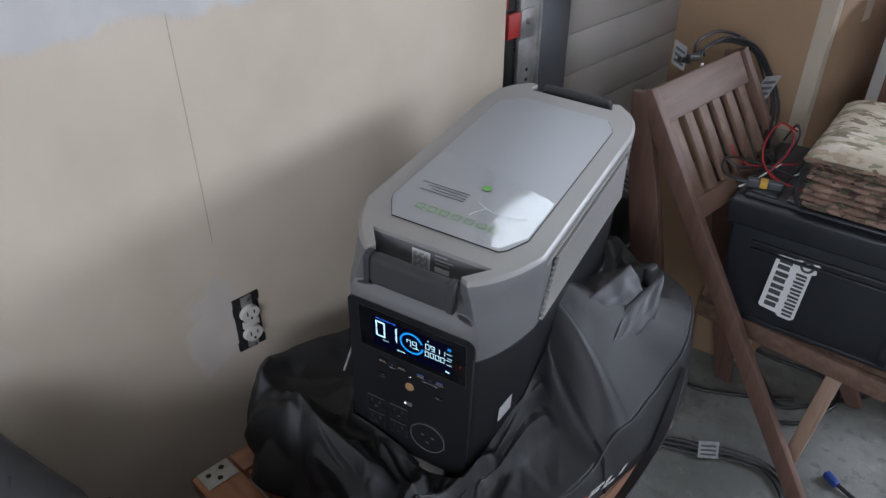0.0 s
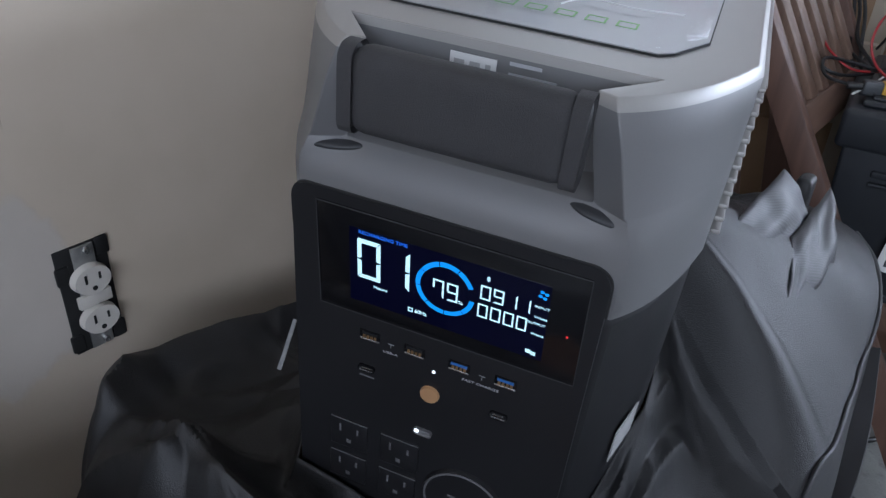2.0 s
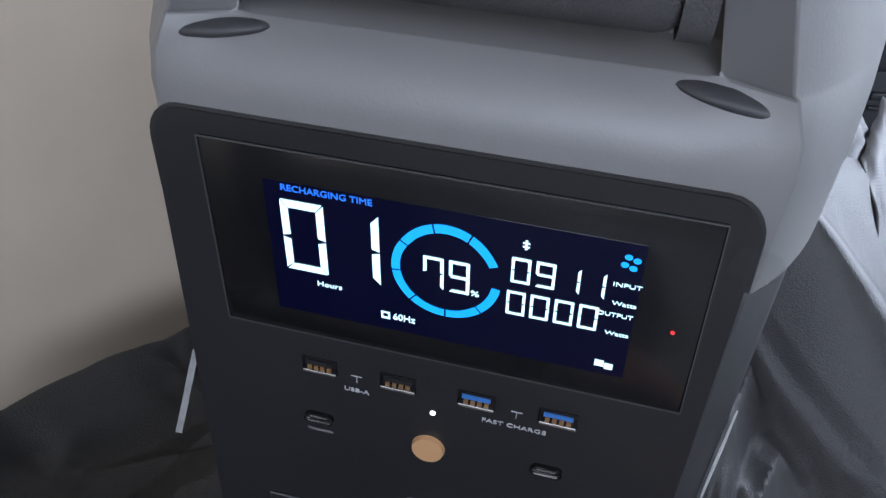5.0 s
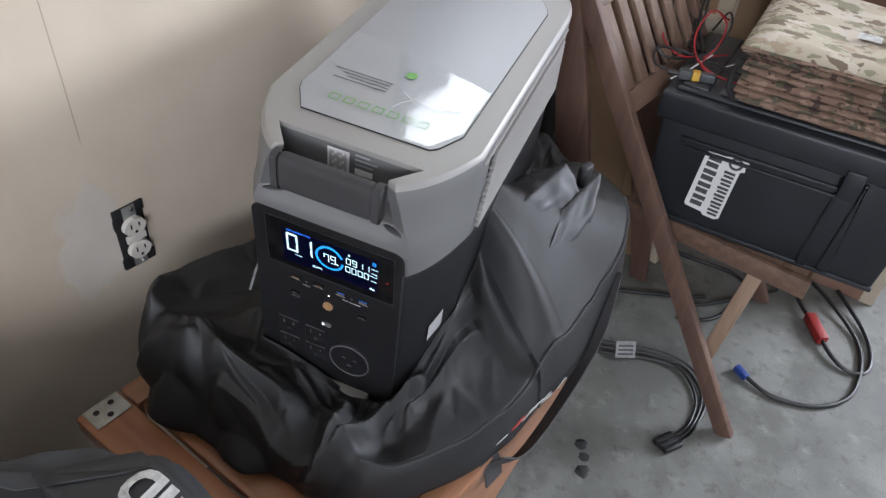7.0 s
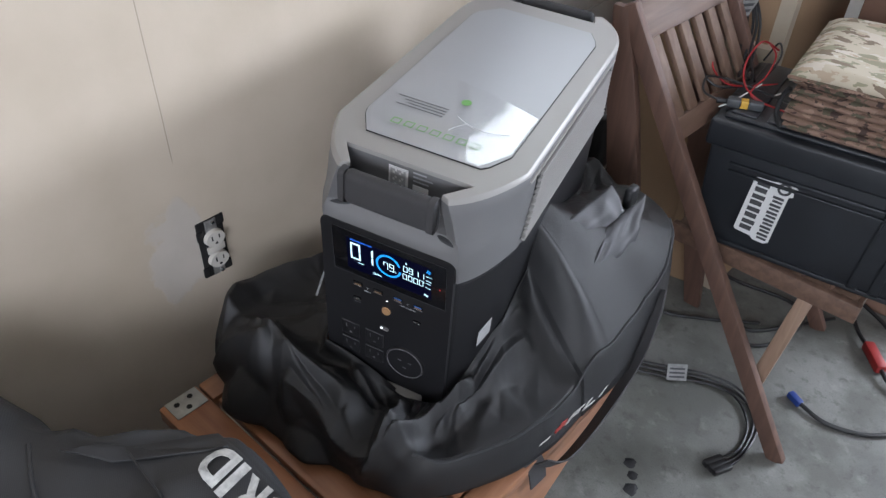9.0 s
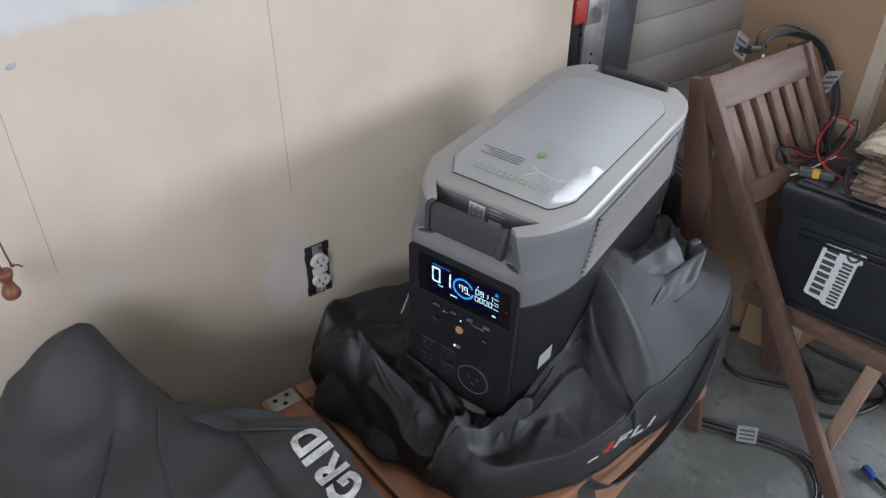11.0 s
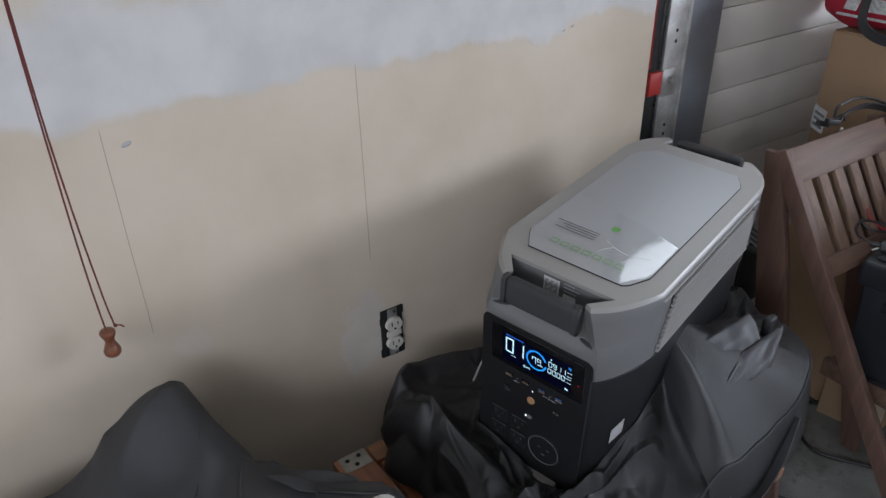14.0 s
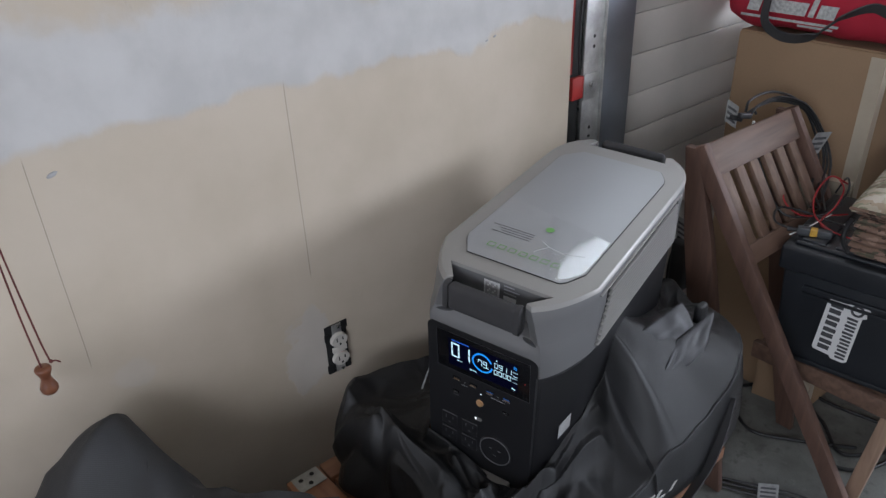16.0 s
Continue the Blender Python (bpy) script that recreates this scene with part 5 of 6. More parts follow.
def chair():
    t = thing("folding_chair", Matrix.Translation((0.55, 1.02, 0)), "dark brown wooden folding chair with a slatted back", "chair")
    d = (LF - TL).normalized()
    across = ACROSS.normalized()
    out = d.cross(across).normalized()
    for k in (0, 1):
        put("front_leg", beam(TL + ACROSS * k, LF if k == 0 else Vector((0.725, 1.335, 0.045)), 0.022, 0.040, 0.004, across), CHAIR_WOOD, t)
        a, b = TL + ACROSS * k + Vector((-0.010, -0.001, 0.004)), Vector((0.40, 0.815, 0.045)) + ACROSS * k
        rear = bmesh.new()
        for z0, wid in ((0.997, 0.034), (0.79, 0.070), (0.45, 0.085), (0.045, 0.045)):
            f = (0.997 - z0) / 0.952
            c = a.lerp(b, f)
            for dy in (-0.010, 0.010):
                for dx in (-wid / 2, wid / 2):
                    rear.verts.new((c.x + dx, c.y + dy, z0))
        v = list(rear.verts)
        for q in range(3):
            lo, hi = v[4 * q: 4 * q + 4], v[4 * q + 4: 4 * q + 8]
            for i, j in ((0, 1), (1, 3), (3, 2), (2, 0)):
                rear.faces.new((lo[i], lo[j], hi[j], hi[i]))
        rear.faces.new((v[0], v[2], v[3], v[1])), rear.faces.new((v[12], v[13], v[15], v[14]))
        bmesh.ops.bevel(rear, geom=list(rear.edges), offset=0.003, segments=2, affect="EDGES", profile=0.5)
        put("rear_leg", rear, CHAIR_WOOD, t)
    def rung(s, w, dpt, name):
        a = TL + d * s + across * 0.011
        put(name, beam(a, a + ACROSS - across * 0.022, w, dpt, 0.004, d), CHAIR_WOOD_X, t)
    rung(0.040, 0.075, 0.020, "top_rail")
    rung(0.268, 0.045, 0.020, "lower_rail")
    for k in range(6):
        p = TL + across * (0.043 + 0.0555 * k)
        put("slat", beam(p + d * 0.076, p + d * 0.247, 0.030, 0.011, 0.002, across), SLAT_WOOD, t)
    for k in (0, 1):
        off = SEAT * k + (0.042 if k == 0 else -0.042)
        put("seat_rail", box((0.40, 0.0, 0.455), (0.822, 0.020, 0.500), 0.004, 2, Matrix.Translation((0, 0.832 + off, 0))), CHAIR_WOOD_X, t)
    for k in range(7):
        put("seat_slat", box((0.41 + 0.058 * k, 0.8945, 0.488), (0.46 + 0.058 * k, 1.1825, 0.4985), 0.003), SLAT_WOOD, t)
    put("seat_front", box((0.795, 0.8935, 0.458), (0.818, 1.183, 0.488), 0.003), CHAIR_WOOD_X, t)
    put("brace", beam((0.697, 0.8635, 0.175), (0.722, 0.885, 0.456), 0.020, 0.032, 0.003, (0, 1, 0)), BRACE_WOOD, t, "pale brace under the seat")
    return t


chair()


def battery_box():
    t = thing("battery_box", pose(0.430, 0.846, 0.501, 0, 0, 7.4), "black plastic battery box with a pale sticker, on the chair", "battery box")
    def taper(x0, x1, y0, y1, z0, z1, i):
        b = box((x0, y0, z0), (x1, y1, z1), 0.006, 3)
        for v in b.verts:
            f = 1 - (v.co.z - z0) / (z1 - z0)
            v.co.x += i * f * (1 if v.co.x < (x0 + x1) / 2 else -1)
            v.co.y += i * f * (1 if v.co.y < (y0 + y1) / 2 else -1)
        return b
    part("body", taper(0.012, 0.508, 0.010, 0.335, 0.0, 0.236, 0.012), BOX_BLACK, t)
    lid = part("lid", box((0.0, 0.0, 0.232), (0.520, 0.345, 0.290), 0.008, 3), BOX_BLACK, t)
    part("lid_panel", box((0.020, 0.020, 0.289), (0.500, 0.325, 0.299), 0.005, 3), BOX_BLACK, lid)
    for x in (0.03, 0.10, 0.20):
        part("lid_ridge", box((x, 0.030, 0.298), (x + 0.05, 0.310, 0.304), 0.003, 2), BOX_BLACK, lid)
    for y in (0.05, 0.10):
        part("lid_ridge", box((0.010, y, 0.297), (0.035, y + 0.022, 0.303), 0.003, 2), BOX_BLACK, lid)
    part("rib", box((0.060, 0.0045, 0.196), (0.36, 0.014, 0.206), 0.002, 2), BOX_BLACK, t)
    part("rib", box((0.060, 0.0050, 0.182), (0.36, 0.014, 0.188), 0.002, 2), BOX_BLACK, t)
    for x in (0.355, 0.395):
        part("rib", taper(x, x + 0.012, 0.004, 0.03, 0.01, 0.228, 0.0105), BOX_BLACK, t)
    part("latch", box((0.36, -0.006, 0.19), (0.395, 0.004, 0.25), 0.003, 2), BOX_BLACK, t)
    part("foot_rim", box((0.022, 0.016, -0.0), (0.498, 0.326, 0.012), 0.003, 2), BOX_BLACK, t)
    # sticker: die-cut pale shape with plain dark blocks
    m = Matrix.Translation((0.118, 0.0125, 0.190)) @ Matrix.Rotation(radians(90), 4, "X") @ Matrix.Rotation(radians(-3.0), 4, "X") @ Matrix.Rotation(radians(-93.0), 4, "Z")
    st = bmesh.new()
    prism([(0.0, 0.002), (0.004, -0.002), (0.128, -0.004), (0.132, 0.0), (0.134, 0.034), (0.140, 0.040), (0.140, 0.064), (0.134, 0.072), (0.020, 0.072), (0.016, 0.080), (0.008, 0.078), (-0.004, 0.082), (-0.010, 0.074), (-0.008, 0.062), (-0.014, 0.052), (-0.006, 0.044), (-0.002, 0.036)], 0.0, 0.0006, st)
    bmesh.ops.transform(st, matrix=m, verts=st.verts)
    sticker = part("sticker", st, PAPER, t, "pale die-cut sticker with dark blocks", 0)
    big = [r for k in range(4) for r in ((0.006 + 0.031 * k, 0.006, 0.016 + 0.031 * k, 0.032), (0.020 + 0.031 * k, 0.006, 0.031 + 0.031 * k, 0.030))]
    little = [r for k in range(6) for r in ((0.026 + 0.0185 * k, 0.044, 0.032 + 0.0185 * k, 0.066), (0.035 + 0.0185 * k, 0.046, 0.0405 + 0.0185 * k, 0.066))]
    part("dark_print", blocks(big + little, 0.0004, m @ Matrix.Translation((0, 0, 0.0006))), LABEL_INK, sticker, smooth=0)
    bm = cyl(0.014, 0.014, 0.0006, 0.0010, 24)
    bmesh.ops.transform(bm, matrix=m @ Matrix.Translation((0.006, 0.059, 0)), verts=bm.verts)
    ring = part("ring_print", bm, LABEL_INK, sticker, smooth=0)
    bm = cyl(0.0085, 0.0085, 0.0010, 0.0013, 20)
    bmesh.ops.transform(bm, matrix=m @ Matrix.Translation((0.006, 0.059, 0)), verts=bm.verts)
    part("ring_middle", bm, PAPER, ring, smooth=0)


battery_box()


def camo_pack():
    t = thing("folded_solar_panel", pose(0.552, 0.872, 0.8005, 0, 0, 7.4), "folded camouflage fabric pack stacked in layers on the battery box", "fabric pack")
    for k in range(7):
        dx, dy = random.uniform(-0.006, 0.006), random.uniform(-0.005, 0.005)
        z0 = 0.0145 * k + 0.001
        b = bmesh.new()
        nx, prof = 26, 12
        rows = []
        for i in range(nx + 1):
            x = dx + 0.40 * i / nx
            col = []
            for j in range(prof):
                a = math.tau * j / prof
                c, s = math.cos(a), math.sin(a)
                y = 0.165 + dy + (0.158 + 0.004 * noise.noise(Vector((i * 0.5, k, 1)))) * math.copysign(abs(c) ** 0.12, c)
                wav = 0.0035 * noise.noise(Vector((x * 14, k * 3.1, j // 6)))
                zz = z0 + 0.0085 + 0.0085 * math.copysign(abs(s) ** 0.7, s) + wav
                end = min(i, nx - i)
                if end == 0:
                    zz = z0 + 0.0085 + (zz - z0 - 0.0085) * 0.35
                    y = 0.165 + (y - 0.165) * 0.985
                col.append(b.verts.new((x, y, max(0.0006, zz))))
            rows.append(col)
        for p, q in zip(rows, rows[1:]):
            for j in range(prof):
                b.faces.new((p[j], p[(j + 1) % prof], q[(j + 1) % prof], q[j]))
        b.faces.new(rows[0][::-1]), b.faces.new(rows[-1])
        part("fold", b, CAMO_DARK, t, smooth=60)
    b, rows = bmesh.new(), []
    for i in range(31):
        col = []
        for j in range(31):
            x, y = -0.012 + 0.424 * i / 30, -0.006 + 0.345 * j / 30
            e = min(i / 3, (30 - i) / 3, j / 2, (30 - j) / 2, 1.0)
            z = 0.112 + 0.022 * math.sin(e * math.pi / 2) + 0.006 * noise.noise(Vector((x * 7, y * 7, 3)))
            col.append(b.verts.new((x, y, z)))
        rows.append(col)
    for p, q in zip(rows, rows[1:]):
        for j in range(30):
            b.faces.new((p[j], q[j], q[j + 1], p[j + 1]))
    cover = part("cover", b, CAMO_LIGHT, t, "pale camouflage outer cover", 180)
    so = cover.modifiers.new("thickness", "SOLIDIFY")
    so.thickness, so.offset = 0.010, -1
    part("edge_binding", tube([(-0.012, -0.007, 0.113), (0.1, -0.009, 0.115), (0.25, -0.008, 0.113), (0.41, -0.007, 0.114)], 0.0035, 8), CAMO_DARK, cover)
    part("white_print", blocks([(0.16, 0.10, 0.20, 0.13), (0.22, 0.09, 0.25, 0.14), (0.27, 0.12, 0.33, 0.15), (0.20, 0.15, 0.24, 0.18)], 0.0006, Matrix.Translation((0, 0, 0.1405))), WHITE_PRINT, cover, "pale block print", 0)
    part("strap", tube([(0.002, 0.012, 0.004), (-0.012, 0.010, 0.030), (-0.012, 0.012, 0.062), (-0.004, 0.010, 0.085)], 0.005, 8), NYLON, t)


camo_pack()


def cable(name, points, r, material, label, ends=(), group=""):
    t = thing(name, Matrix.Translation(points[0]), label, "cable", group)
    put("lead", tube(points, r, 8), material, t)
    for nm, p, q, rad, mtl in ends:
        a, b = Vector(p), Vector(q)
        z = (b - a).normalized()
        m = z.to_track_quat("Z", "Y").to_matrix().to_4x4()
        m.translation = a
        put(nm, box((-rad, -rad, 0), (rad, rad, (b - a).length), rad * 0.35, 2, m), mtl, t)
    return t


def tag(points, name="paper_tag"):
    """A folded paper tag round a cable: two small leaves."""
    t = thing(name, Matrix.Translation(points[0]), "white paper tag folded round the cable", "tag", "cable tags")
    bm = bmesh.new()
    a, b, c = (Vector(p) for p in points)
    up = (c - a)
    n = (b - a).cross(up).normalized() * 0.0006
    v = [bm.verts.new(q) for q in (a, b, b + up, c)] + [bm.verts.new(q + n) for q in (a, b, b + up, c)]
    for f in ((3, 2, 1, 0), (4, 5, 6, 7), (0, 1, 5, 4), (1, 2, 6, 5), (2, 3, 7, 6), (3, 0, 4, 7)):
        bm.faces.new([v[i] for i in f])
    leaf = put("leaf", bm, TAG_PAPER, t, smooth=0)
    m = Matrix(((b - a).normalized(), up.normalized(), -n.normalized())).transposed().to_4x4()
    for s in (1, -1):
        mm = m.copy()
        mm.translation = a + (0.0004 * -n.normalized() if s > 0 else n + n.normalized() * 0.0004)
        w, h = (b - a).length, up.length
        put("print", blocks([(w * 0.12, h * f, w * 0.88, h * (f + 0.12)) for f in (0.15, 0.4, 0.65)], 0.0002, mm), LABEL_INK, leaf, smooth=0)


# leads over the chair's back
STAND = Vector((-0.002, -0.004, -0.055))
for k, (o, h) in enumerate(((0.0, 0.0), (0.012, 0.012), (-0.010, 0.020), (0.006, 0.006))):
    cable("solar_lead", [(0.262 + o, 0.955 + 0.02 * k, 1.012 + h * 0.4), (0.262 + o, 1.01, 1.026 + h), (0.272 + o, 1.09, 1.030 + h), (0.312 + o, 1.15, 1.008 + h * 0.7), (0.348 + o, 1.185, 0.95), (0.378 + o * 1.4, 1.185, 0.88), (0.40 + o * 1.4, 1.13, 0.818 + 0.006 * k), (0.425 + 0.012 * k, 1.05, 0.812)], 0.0032, RUBBER,
          "black solar leads looped over the chair back", [("plug", (0.262 + o, 0.958 + 0.02 * k, 1.015 + h * 0.4), (0.256 + o, 0.925 + 0.012 * k, 1.026 + h * 0.3), 0.006, RUBBER)] if k < 2 else (), "leads on the chair")
cable("solar_lead", [(0.285, 0.975, 1.006), (0.300, 0.968, 0.965), (0.335, 0.965, 0.90), (0.385, 0.955, 0.835), (0.420, 0.965, 0.815), (0.46, 1.02, 0.813)], 0.0028, RUBBER, "thin black lead hanging down the slats", [("tip", (0.285, 0.975, 0.992), (0.287, 0.973, 1.012), 0.0028, PAPER)])
STAND = Vector((0.016, 0.0, -0.046))
cable("red_wire", [(0.360, 0.985, 0.852), (0.385, 0.955, 0.838), (0.420, 0.960, 0.818), (0.455, 1.005, 0.812), (0.49, 1.05, 0.812)], 0.0018, WIRE_RED, "thin red wire on the battery box", group="red wires")
cable("red_wire", [(0.455, 1.105, 0.86), (0.430, 1.060, 0.885), (0.427, 1.005, 0.855), (0.452, 0.965, 0.825), (0.50, 0.945, 0.812), (0.556, 0.925, 0.818)], 0.0020, WIRE_RED, "red wire looping on the battery box", group="red wires")
cable("red_wire", [(0.44, 1.085, 0.875), (0.47, 1.045, 0.870), (0.478, 1.00, 0.845), (0.468, 0.96, 0.816), (0.50, 0.94, 0.811)], 0.0018, WIRE_RED, "red wire looping on the battery box", group="red wires")
cable("black_wire", [(0.42, 1.14, 0.815), (0.455, 1.09, 0.88), (0.478, 1.05, 0.868), (0.47, 1.01, 0.83), (0.44, 0.985, 0.813), (0.40, 1.00, 0.812)], 0.0022, RUBBER, "black wire looping on the battery box")
cable("adapter_lead", [(0.545, 0.975, 0.815), (0.49, 0.985, 0.814), (0.42, 0.965, 0.826), (0.385, 0.925, 0.835), (0.400, 0.890, 0.818), (0.448, 0.893, 0.812)], 0.0025, RUBBER, "black lead of the inline adapter")
conn = thing("inline_connector", pose(0.448, 0.896, 0.8005, 0, 0, 22), "grey inline connector with a yellow band on the lid", "connector")
part("sleeve", box((0.0, -0.009, 0.004), (0.026, 0.009, 0.022), 0.003, 2), CONNECTOR_GREY, conn)
part("band", box((0.0262, -0.0085, 0.0045), (0.0405, 0.0085, 0.0215), 0.001, 2), CONNECTOR_YELLOW, conn, "yellow connector body")
part("sleeve", box((0.0407, -0.0085, 0.0045), (0.070, 0.0085, 0.0215), 0.003, 2), CONNECTOR_GREY, conn)
part("grip", cyl(0.006, 0.005, -0.020, 0.0, 12, pose(0, 0, 0.012, 0, 90, 0)), RUBBER, conn)
for a, b in (((0.453, 0.930, 0.806), (0.472, 1.005, 0.822)), ((0.440, 0.880, 0.803), (0.452, 0.905, 0.810)), ((0.505, 0.985, 0.812), (0.520, 1.005, 0.818))):
    t = thing("zip_tie", Matrix.Translation(a), "white cable tie on the battery box", "cable tie", "cable ties")
    put("tail", beam(a, b, 0.0035, 0.0015, 0.0005, (1, 0, 0)), PAPER, t)
STAND = Vector((-0.002, -0.004, -0.055))
tag([(0.340, 1.150, 0.895), (0.373, 1.155, 0.905), (0.350, 1.180, 0.945)])
tag([(0.235, 0.935, 1.010), (0.268, 0.930, 1.000), (0.225, 0.955, 1.055)])

# dark adapter and coil behind the power station
STAND = Vector((0.012, 0.0, -0.069))
coil = thing("adapter_coil", Matrix.Translation((0.20, 0.86, 0.0)), "black power adapter with a coiled lead hanging behind the chair", "adapter")
put("block", box((0.175, 0.845, 0.585), (0.225, 0.885, 0.725), 0.012, 3), RUBBER, coil)
put("lead", tube([(0.20, 0.865, 0.72), (0.235, 0.875, 0.70), (0.255, 0.88, 0.62), (0.24, 0.875, 0.53), (0.20, 0.87, 0.50), (0.17, 0.87, 0.55), (0.165, 0.87, 0.64), (0.185, 0.868, 0.735), (0.19, 0.86, 0.745)], 0.0045, 8), RUBBER, coil)
put("lead", tube([(0.24, 0.89, 0.70), (0.27, 0.90, 0.62), (0.255, 0.90, 0.52), (0.22, 0.89, 0.40), (0.25, 0.90, 0.2), (0.27, 0.95, 0.075), (0.33, 1.05, 0.074)], 0.004, 8), RUBBER, coil)
tag([(0.180, 0.858, 0.735), (0.215, 0.850, 0.732), (0.176, 0.862, 0.785)])

# leads on the floor
STAND = Vector((0.052, -0.018, 0.0))
for k, o in enumerate((0.0, 0.014, 0.026)):
    cable("floor_lead", [(0.30, 0.80 + o, 0.006), (0.44 - o, 0.868 + o, 0.006), (0.56, 0.935 + o, 0.006 + 0.004 * k), (0.635 + o * 0.4, 0.945 + o, 0.007), (0.695 + o * 0.7, 0.885 + o, 0.006), (0.712 + o * 0.6, 0.80, 0.006), (0.690 + o, 0.735 - 0.3 * o, 0.009)], 0.0033, RUBBER,
          "black solar lead with a plug on the concrete", [("plug", (0.694 + o, 0.745 - 0.3 * o, 0.010), (0.672 + o, 0.700 - 0.3 * o, 0.010), 0.008, RUBBER)], "leads on the floor")
tag([(0.480, 0.872, 0.008), (0.520, 0.905, 0.008), (0.462, 0.905, 0.030)])
cable("battery_lead", [(0.765, 1.035, 0.010), (0.84, 1.020, 0.007), (0.935, 1.060, 0.007), (0.994, 1.150, 0.007), (0.990, 1.28, 0.007), (0.945, 1.38, 0.008), (0.84, 1.47, 0.02), (0.74, 1.52, 0.03)], 0.0058, RUBBER, "thick black battery lead with a blue plug", [("blue_plug", (0.770, 1.032, 0.010), (0.735, 1.050, 0.010), 0.009, CONNECTOR_BLUE)])
cable("battery_lead", [(0.74, 1.47, 0.03), (0.79, 1.40, 0.015), (0.86, 1.325, 0.016), (0.905, 1.265, 0.014), (0.960, 1.235, 0.008), (1.005, 1.26, 0.007), (1.000, 1.34, 0.007), (0.95, 1.43, 0.01), (0.86, 1.52, 0.02)], 0.0058, RUBBER, "black battery lead with a red fuse holder", [("red_fuse", (0.825, 1.365, 0.016), (0.885, 1.290, 0.016), 0.014, CONNECTOR_RED)])
cable("floor_cable", [(0.20, 1.25, 0.006), (0.30, 1.36, 0.006), (0.45, 1.29, 0.006), (0.55, 1.20, 0.006), (0.64, 1.30, 0.006), (0.72, 1.42, 0.006)], 0.0055, RUBBER, "black cable lying under the chair", group="cables under the chair")
cable("floor_cable", [(0.26, 1.42, 0.006), (0.42, 1.38, 0.006), (0.60, 1.40, 0.006), (0.66, 1.33, 0.006), (0.62, 1.18, 0.006), (0.54, 1.12, 0.006)], 0.0055, RUBBER, "black cable lying under the chair", group="cables under the chair")
cable("floor_cable", [(0.22, 1.18, 0.006), (0.33, 1.10, 0.006), (0.45, 1.16, 0.006), (0.57, 1.25, 0.006)], 0.0050, RUBBER, "black cable lying under the chair", group="cables under the chair")
for x, y, r in ((0.527, 0.60, 0.014), (0.548, 0.575, 0.012), (0.565, 0.540, 0.016)):
    bm = bmesh.new()
    bmesh.ops.create_icosphere(bm, subdivisions=2, radius=r)
    for v in bm.verts:
        v.co += v.co.normalized() * r * 0.5 * noise.noise(v.co * 90)
        v.co.z = max(0.0, v.co.z * 0.10 + r * 0.03)
    whole("debris", bm, NYLON, "small dark crumb of debris on the concrete", "debris", "debris", m=Matrix.Translation((x + 0.015, y - 0.01, 0.0)) @ Matrix.Translation(STAND))


# ---- cardboard boxes and the red tool bag behind the chair ----
STAND = Vector((-0.012, -0.005, 0.0))


def carton(name, m, sx, sy, sz, material, label):
    t = thing(name, m, label, "box", "cardboard boxes")
    part("carton", box((0, 0, 0), (sx, sy, sz), 0.004, 2), material, t)
    part("flap", box((0.003, 0.003, sz), (sx - 0.003, sy / 2 - 0.0015, sz + 0.004), 0.001, 1), material, t)
    part("flap", box((0.003, sy / 2 + 0.0015, sz), (sx - 0.003, sy - 0.003, sz + 0.004), 0.001, 1), material, t)
    part("tape", box((-0.0006, sy / 2 - 0.024, sz * 0.8), (sx + 0.0006, sy / 2 + 0.024, sz + 0.0048)), TAPE, t)
    part("edge_tape", box((sx - 0.035, -0.0007, 0.0), (sx + 0.0007, 0.03, sz - 0.01)), TAPE, t, "peeling packing tape along the corner")
    return t


carton("cardboard_box", pose(0.062, 1.30, 0.0, 0, 0, -3), 0.40, 0.42, 0.565, CARDBOARD, "plain brown cardboard box on the floor")
carton("cardboard_box", pose(0.055, 1.295, 0.5695, 0, 0, -2), 0.385, 0.42, 0.505, CARDBOARD, "tan cardboard box stacked under the red bag")
carton("cardboard_box", pose(0.52, 1.50, 0.0, 0, 0, 4), 0.50, 0.42, 0.50, CARDBOARD_DARK, "dark brown cardboard box on the floor")
carton("cardboard_box", pose(0.53, 1.49, 0.5045, 0, 0, 6), 0.48, 0.42, 0.56, CARDBOARD_DARK, "reddish-brown cardboard box stacked behind the chair")
carton("cardboard_box", pose(0.31, 1.245, 0.0, 0, 0, 10), 0.13, 0.03, 0.745, CARDBOARD, "narrow flat cardboard box standing on end")


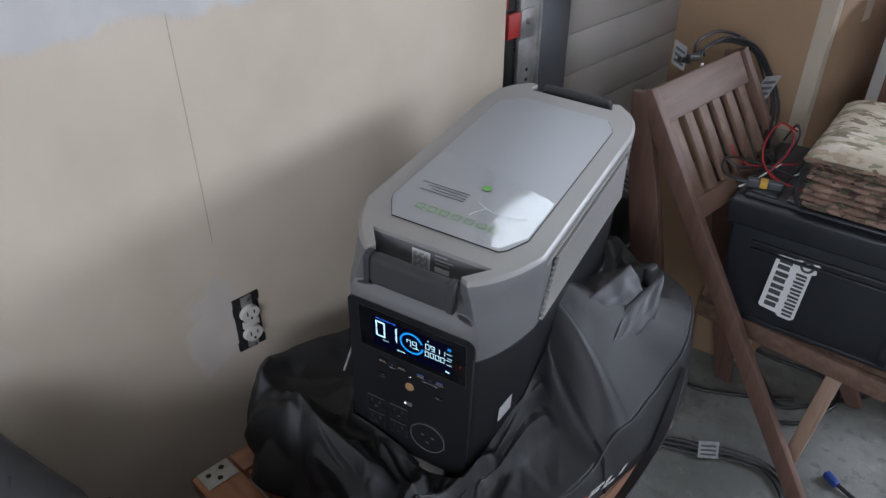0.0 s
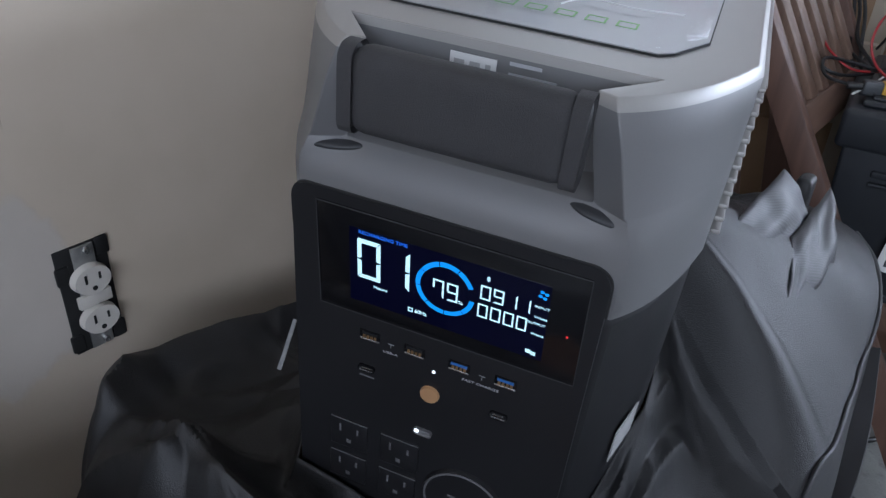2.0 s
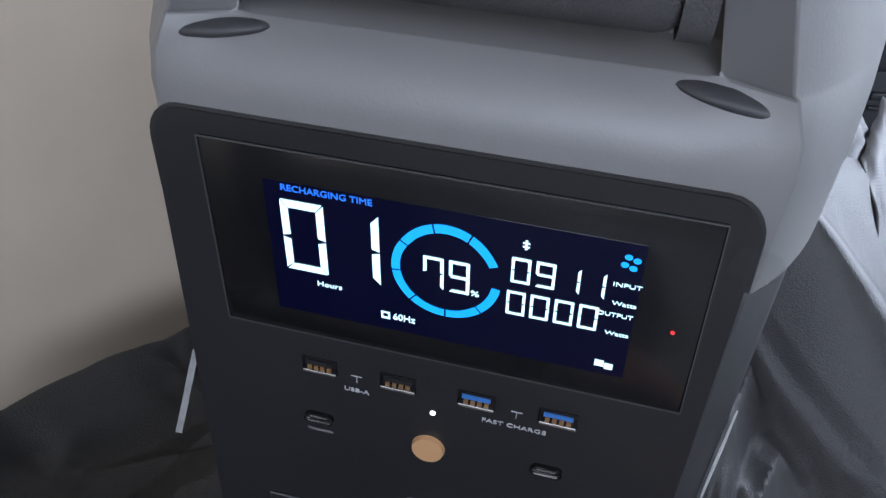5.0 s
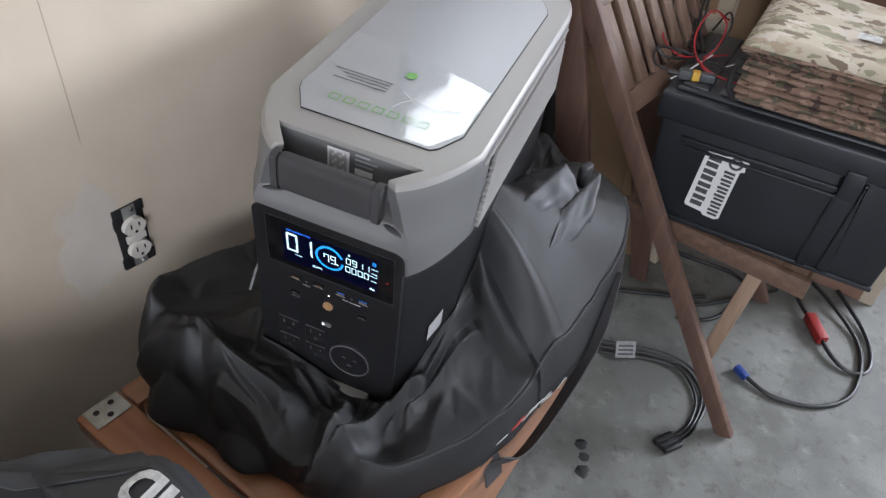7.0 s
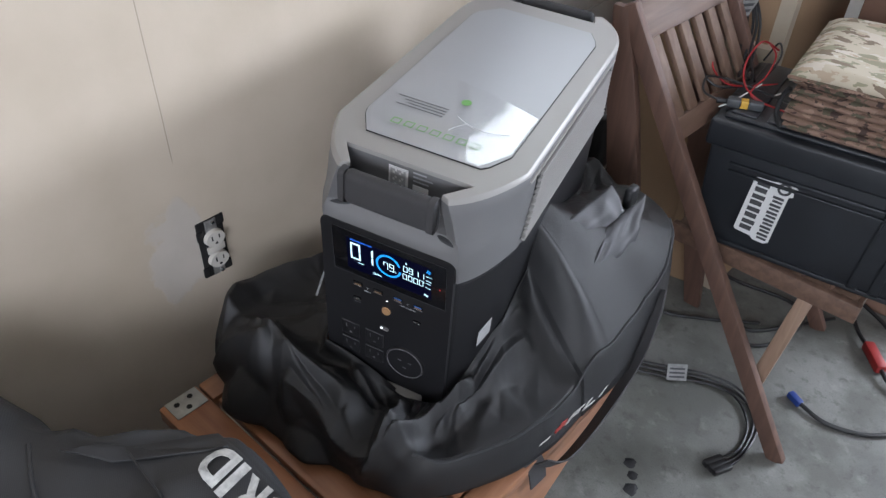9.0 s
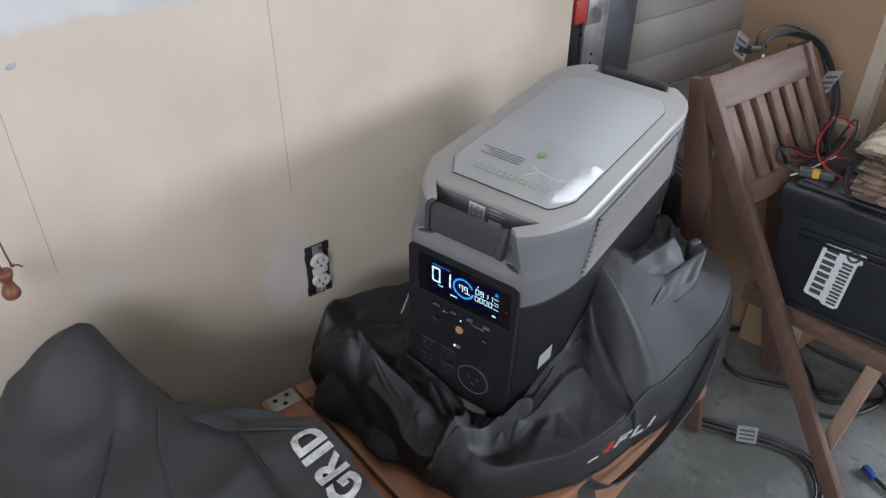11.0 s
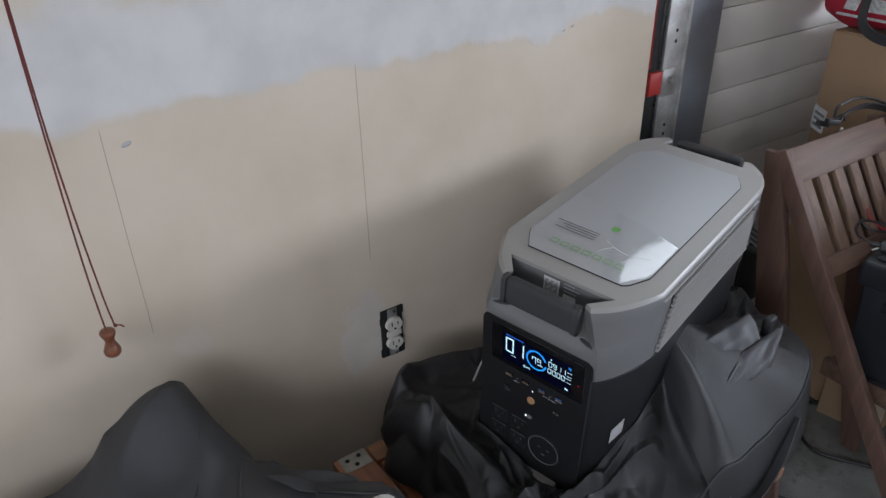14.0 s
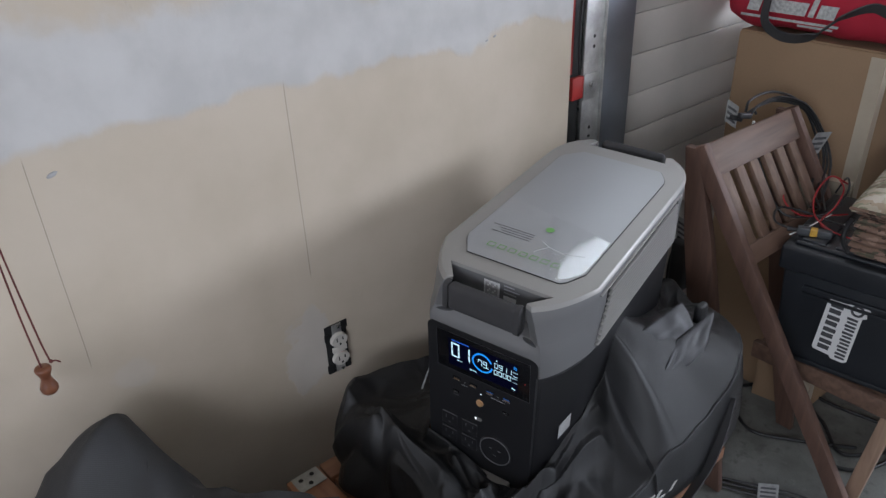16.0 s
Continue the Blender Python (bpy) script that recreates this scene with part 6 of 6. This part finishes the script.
def tool_bag():
    t = thing("tool_bag", pose(0.00, 1.29, 1.0785, 0, 0, -3), "red fabric tool bag with black handles on a box", "bag")
    b = bmesh.new()
    rows = []
    NX, NZ = 36, 22
    for i in range(NX + 1):
        col = []
        u = i / NX
        for j in range(NZ):
            a = math.tau * j / NZ
            c, s = math.cos(a), math.sin(a)
            y = 0.13 + 0.125 * math.copysign(abs(c) ** 0.45, c)
            z = 0.125 + 0.122 * math.copysign(abs(s) ** 0.5, s)
            x = 0.62 * u
            k = 0.86 + 0.14 * math.sin(min(1, min(u, 1 - u) * 7) * math.pi / 2)
            w = 0.014 * noise.noise(Vector((x * 13, a * 0.8, 2))) * (1.0 if s > 0 else 0.5)
            col.append(b.verts.new((x, 0.13 + (y - 0.13) * k + w, max(0.001, 0.125 + (z - 0.125) * k + w))))
        rows.append(col)
    for p, q in zip(rows, rows[1:]):
        for j in range(NZ):
            b.faces.new((p[j], q[j], q[(j + 1) % NZ], p[(j + 1) % NZ]))
    b.faces.new(rows[0]), b.faces.new(rows[-1][::-1])
    part("body", b, RED_FABRIC, t, "crumpled red fabric", 60)
    part("zip", ribbon([(0.03, 0.12, 0.247), (0.3, 0.115, 0.252), (0.6, 0.12, 0.247)], 0.05, 0.006, (0, 1, 0)), NYLON, t, "black zip strip")
    part("handle", ribbon([(0.135, 0.000, 0.175), (0.133, -0.012, 0.10), (0.140, -0.022, 0.035), (0.20, -0.030, 0.008), (0.27, -0.030, 0.02), (0.33, -0.024, 0.07), (0.39, -0.014, 0.10), (0.43, -0.005, 0.09)], 0.026, 0.004, (1, -0.3, 0.8)), WEBBING, t, "black webbing handle")
    part("handle_patch", box((0.117, -0.004, 0.155), (0.152, 0.006, 0.195), 0.002, 2), NYLON, t)
    m = Matrix.Translation((0.07, 0.0005, 0.055)) @ Matrix.Rotation(radians(90), 4, "X")
    script = [(0.0, 0.0, 0.034, 0.054), (0.046, 0.002, 0.158, 0.034), (0.166, 0.002, 0.180, 0.050), (0.188, 0.002, 0.232, 0.034)]
    bm = blocks(script + [(-0.012, -0.016, 0.25, -0.010), (0.15, -0.024, 0.24, -0.019)], 0.0012, m @ Matrix(((1, 0.25, 0, 0), (0, 1, 0, 0), (0, 0, 1, 0), (0, 0, 0, 1))))
    part("white_print", bm, WHITE_PRINT, t, "white block print", 0)
    part("seam", tube([(0.03, 0.012, 0.165), (0.16, 0.000, 0.172), (0.30, 0.001, 0.168), (0.45, 0.000, 0.172), (0.59, 0.010, 0.165)], 0.0022, 6), RED_FABRIC, t)


tool_bag()
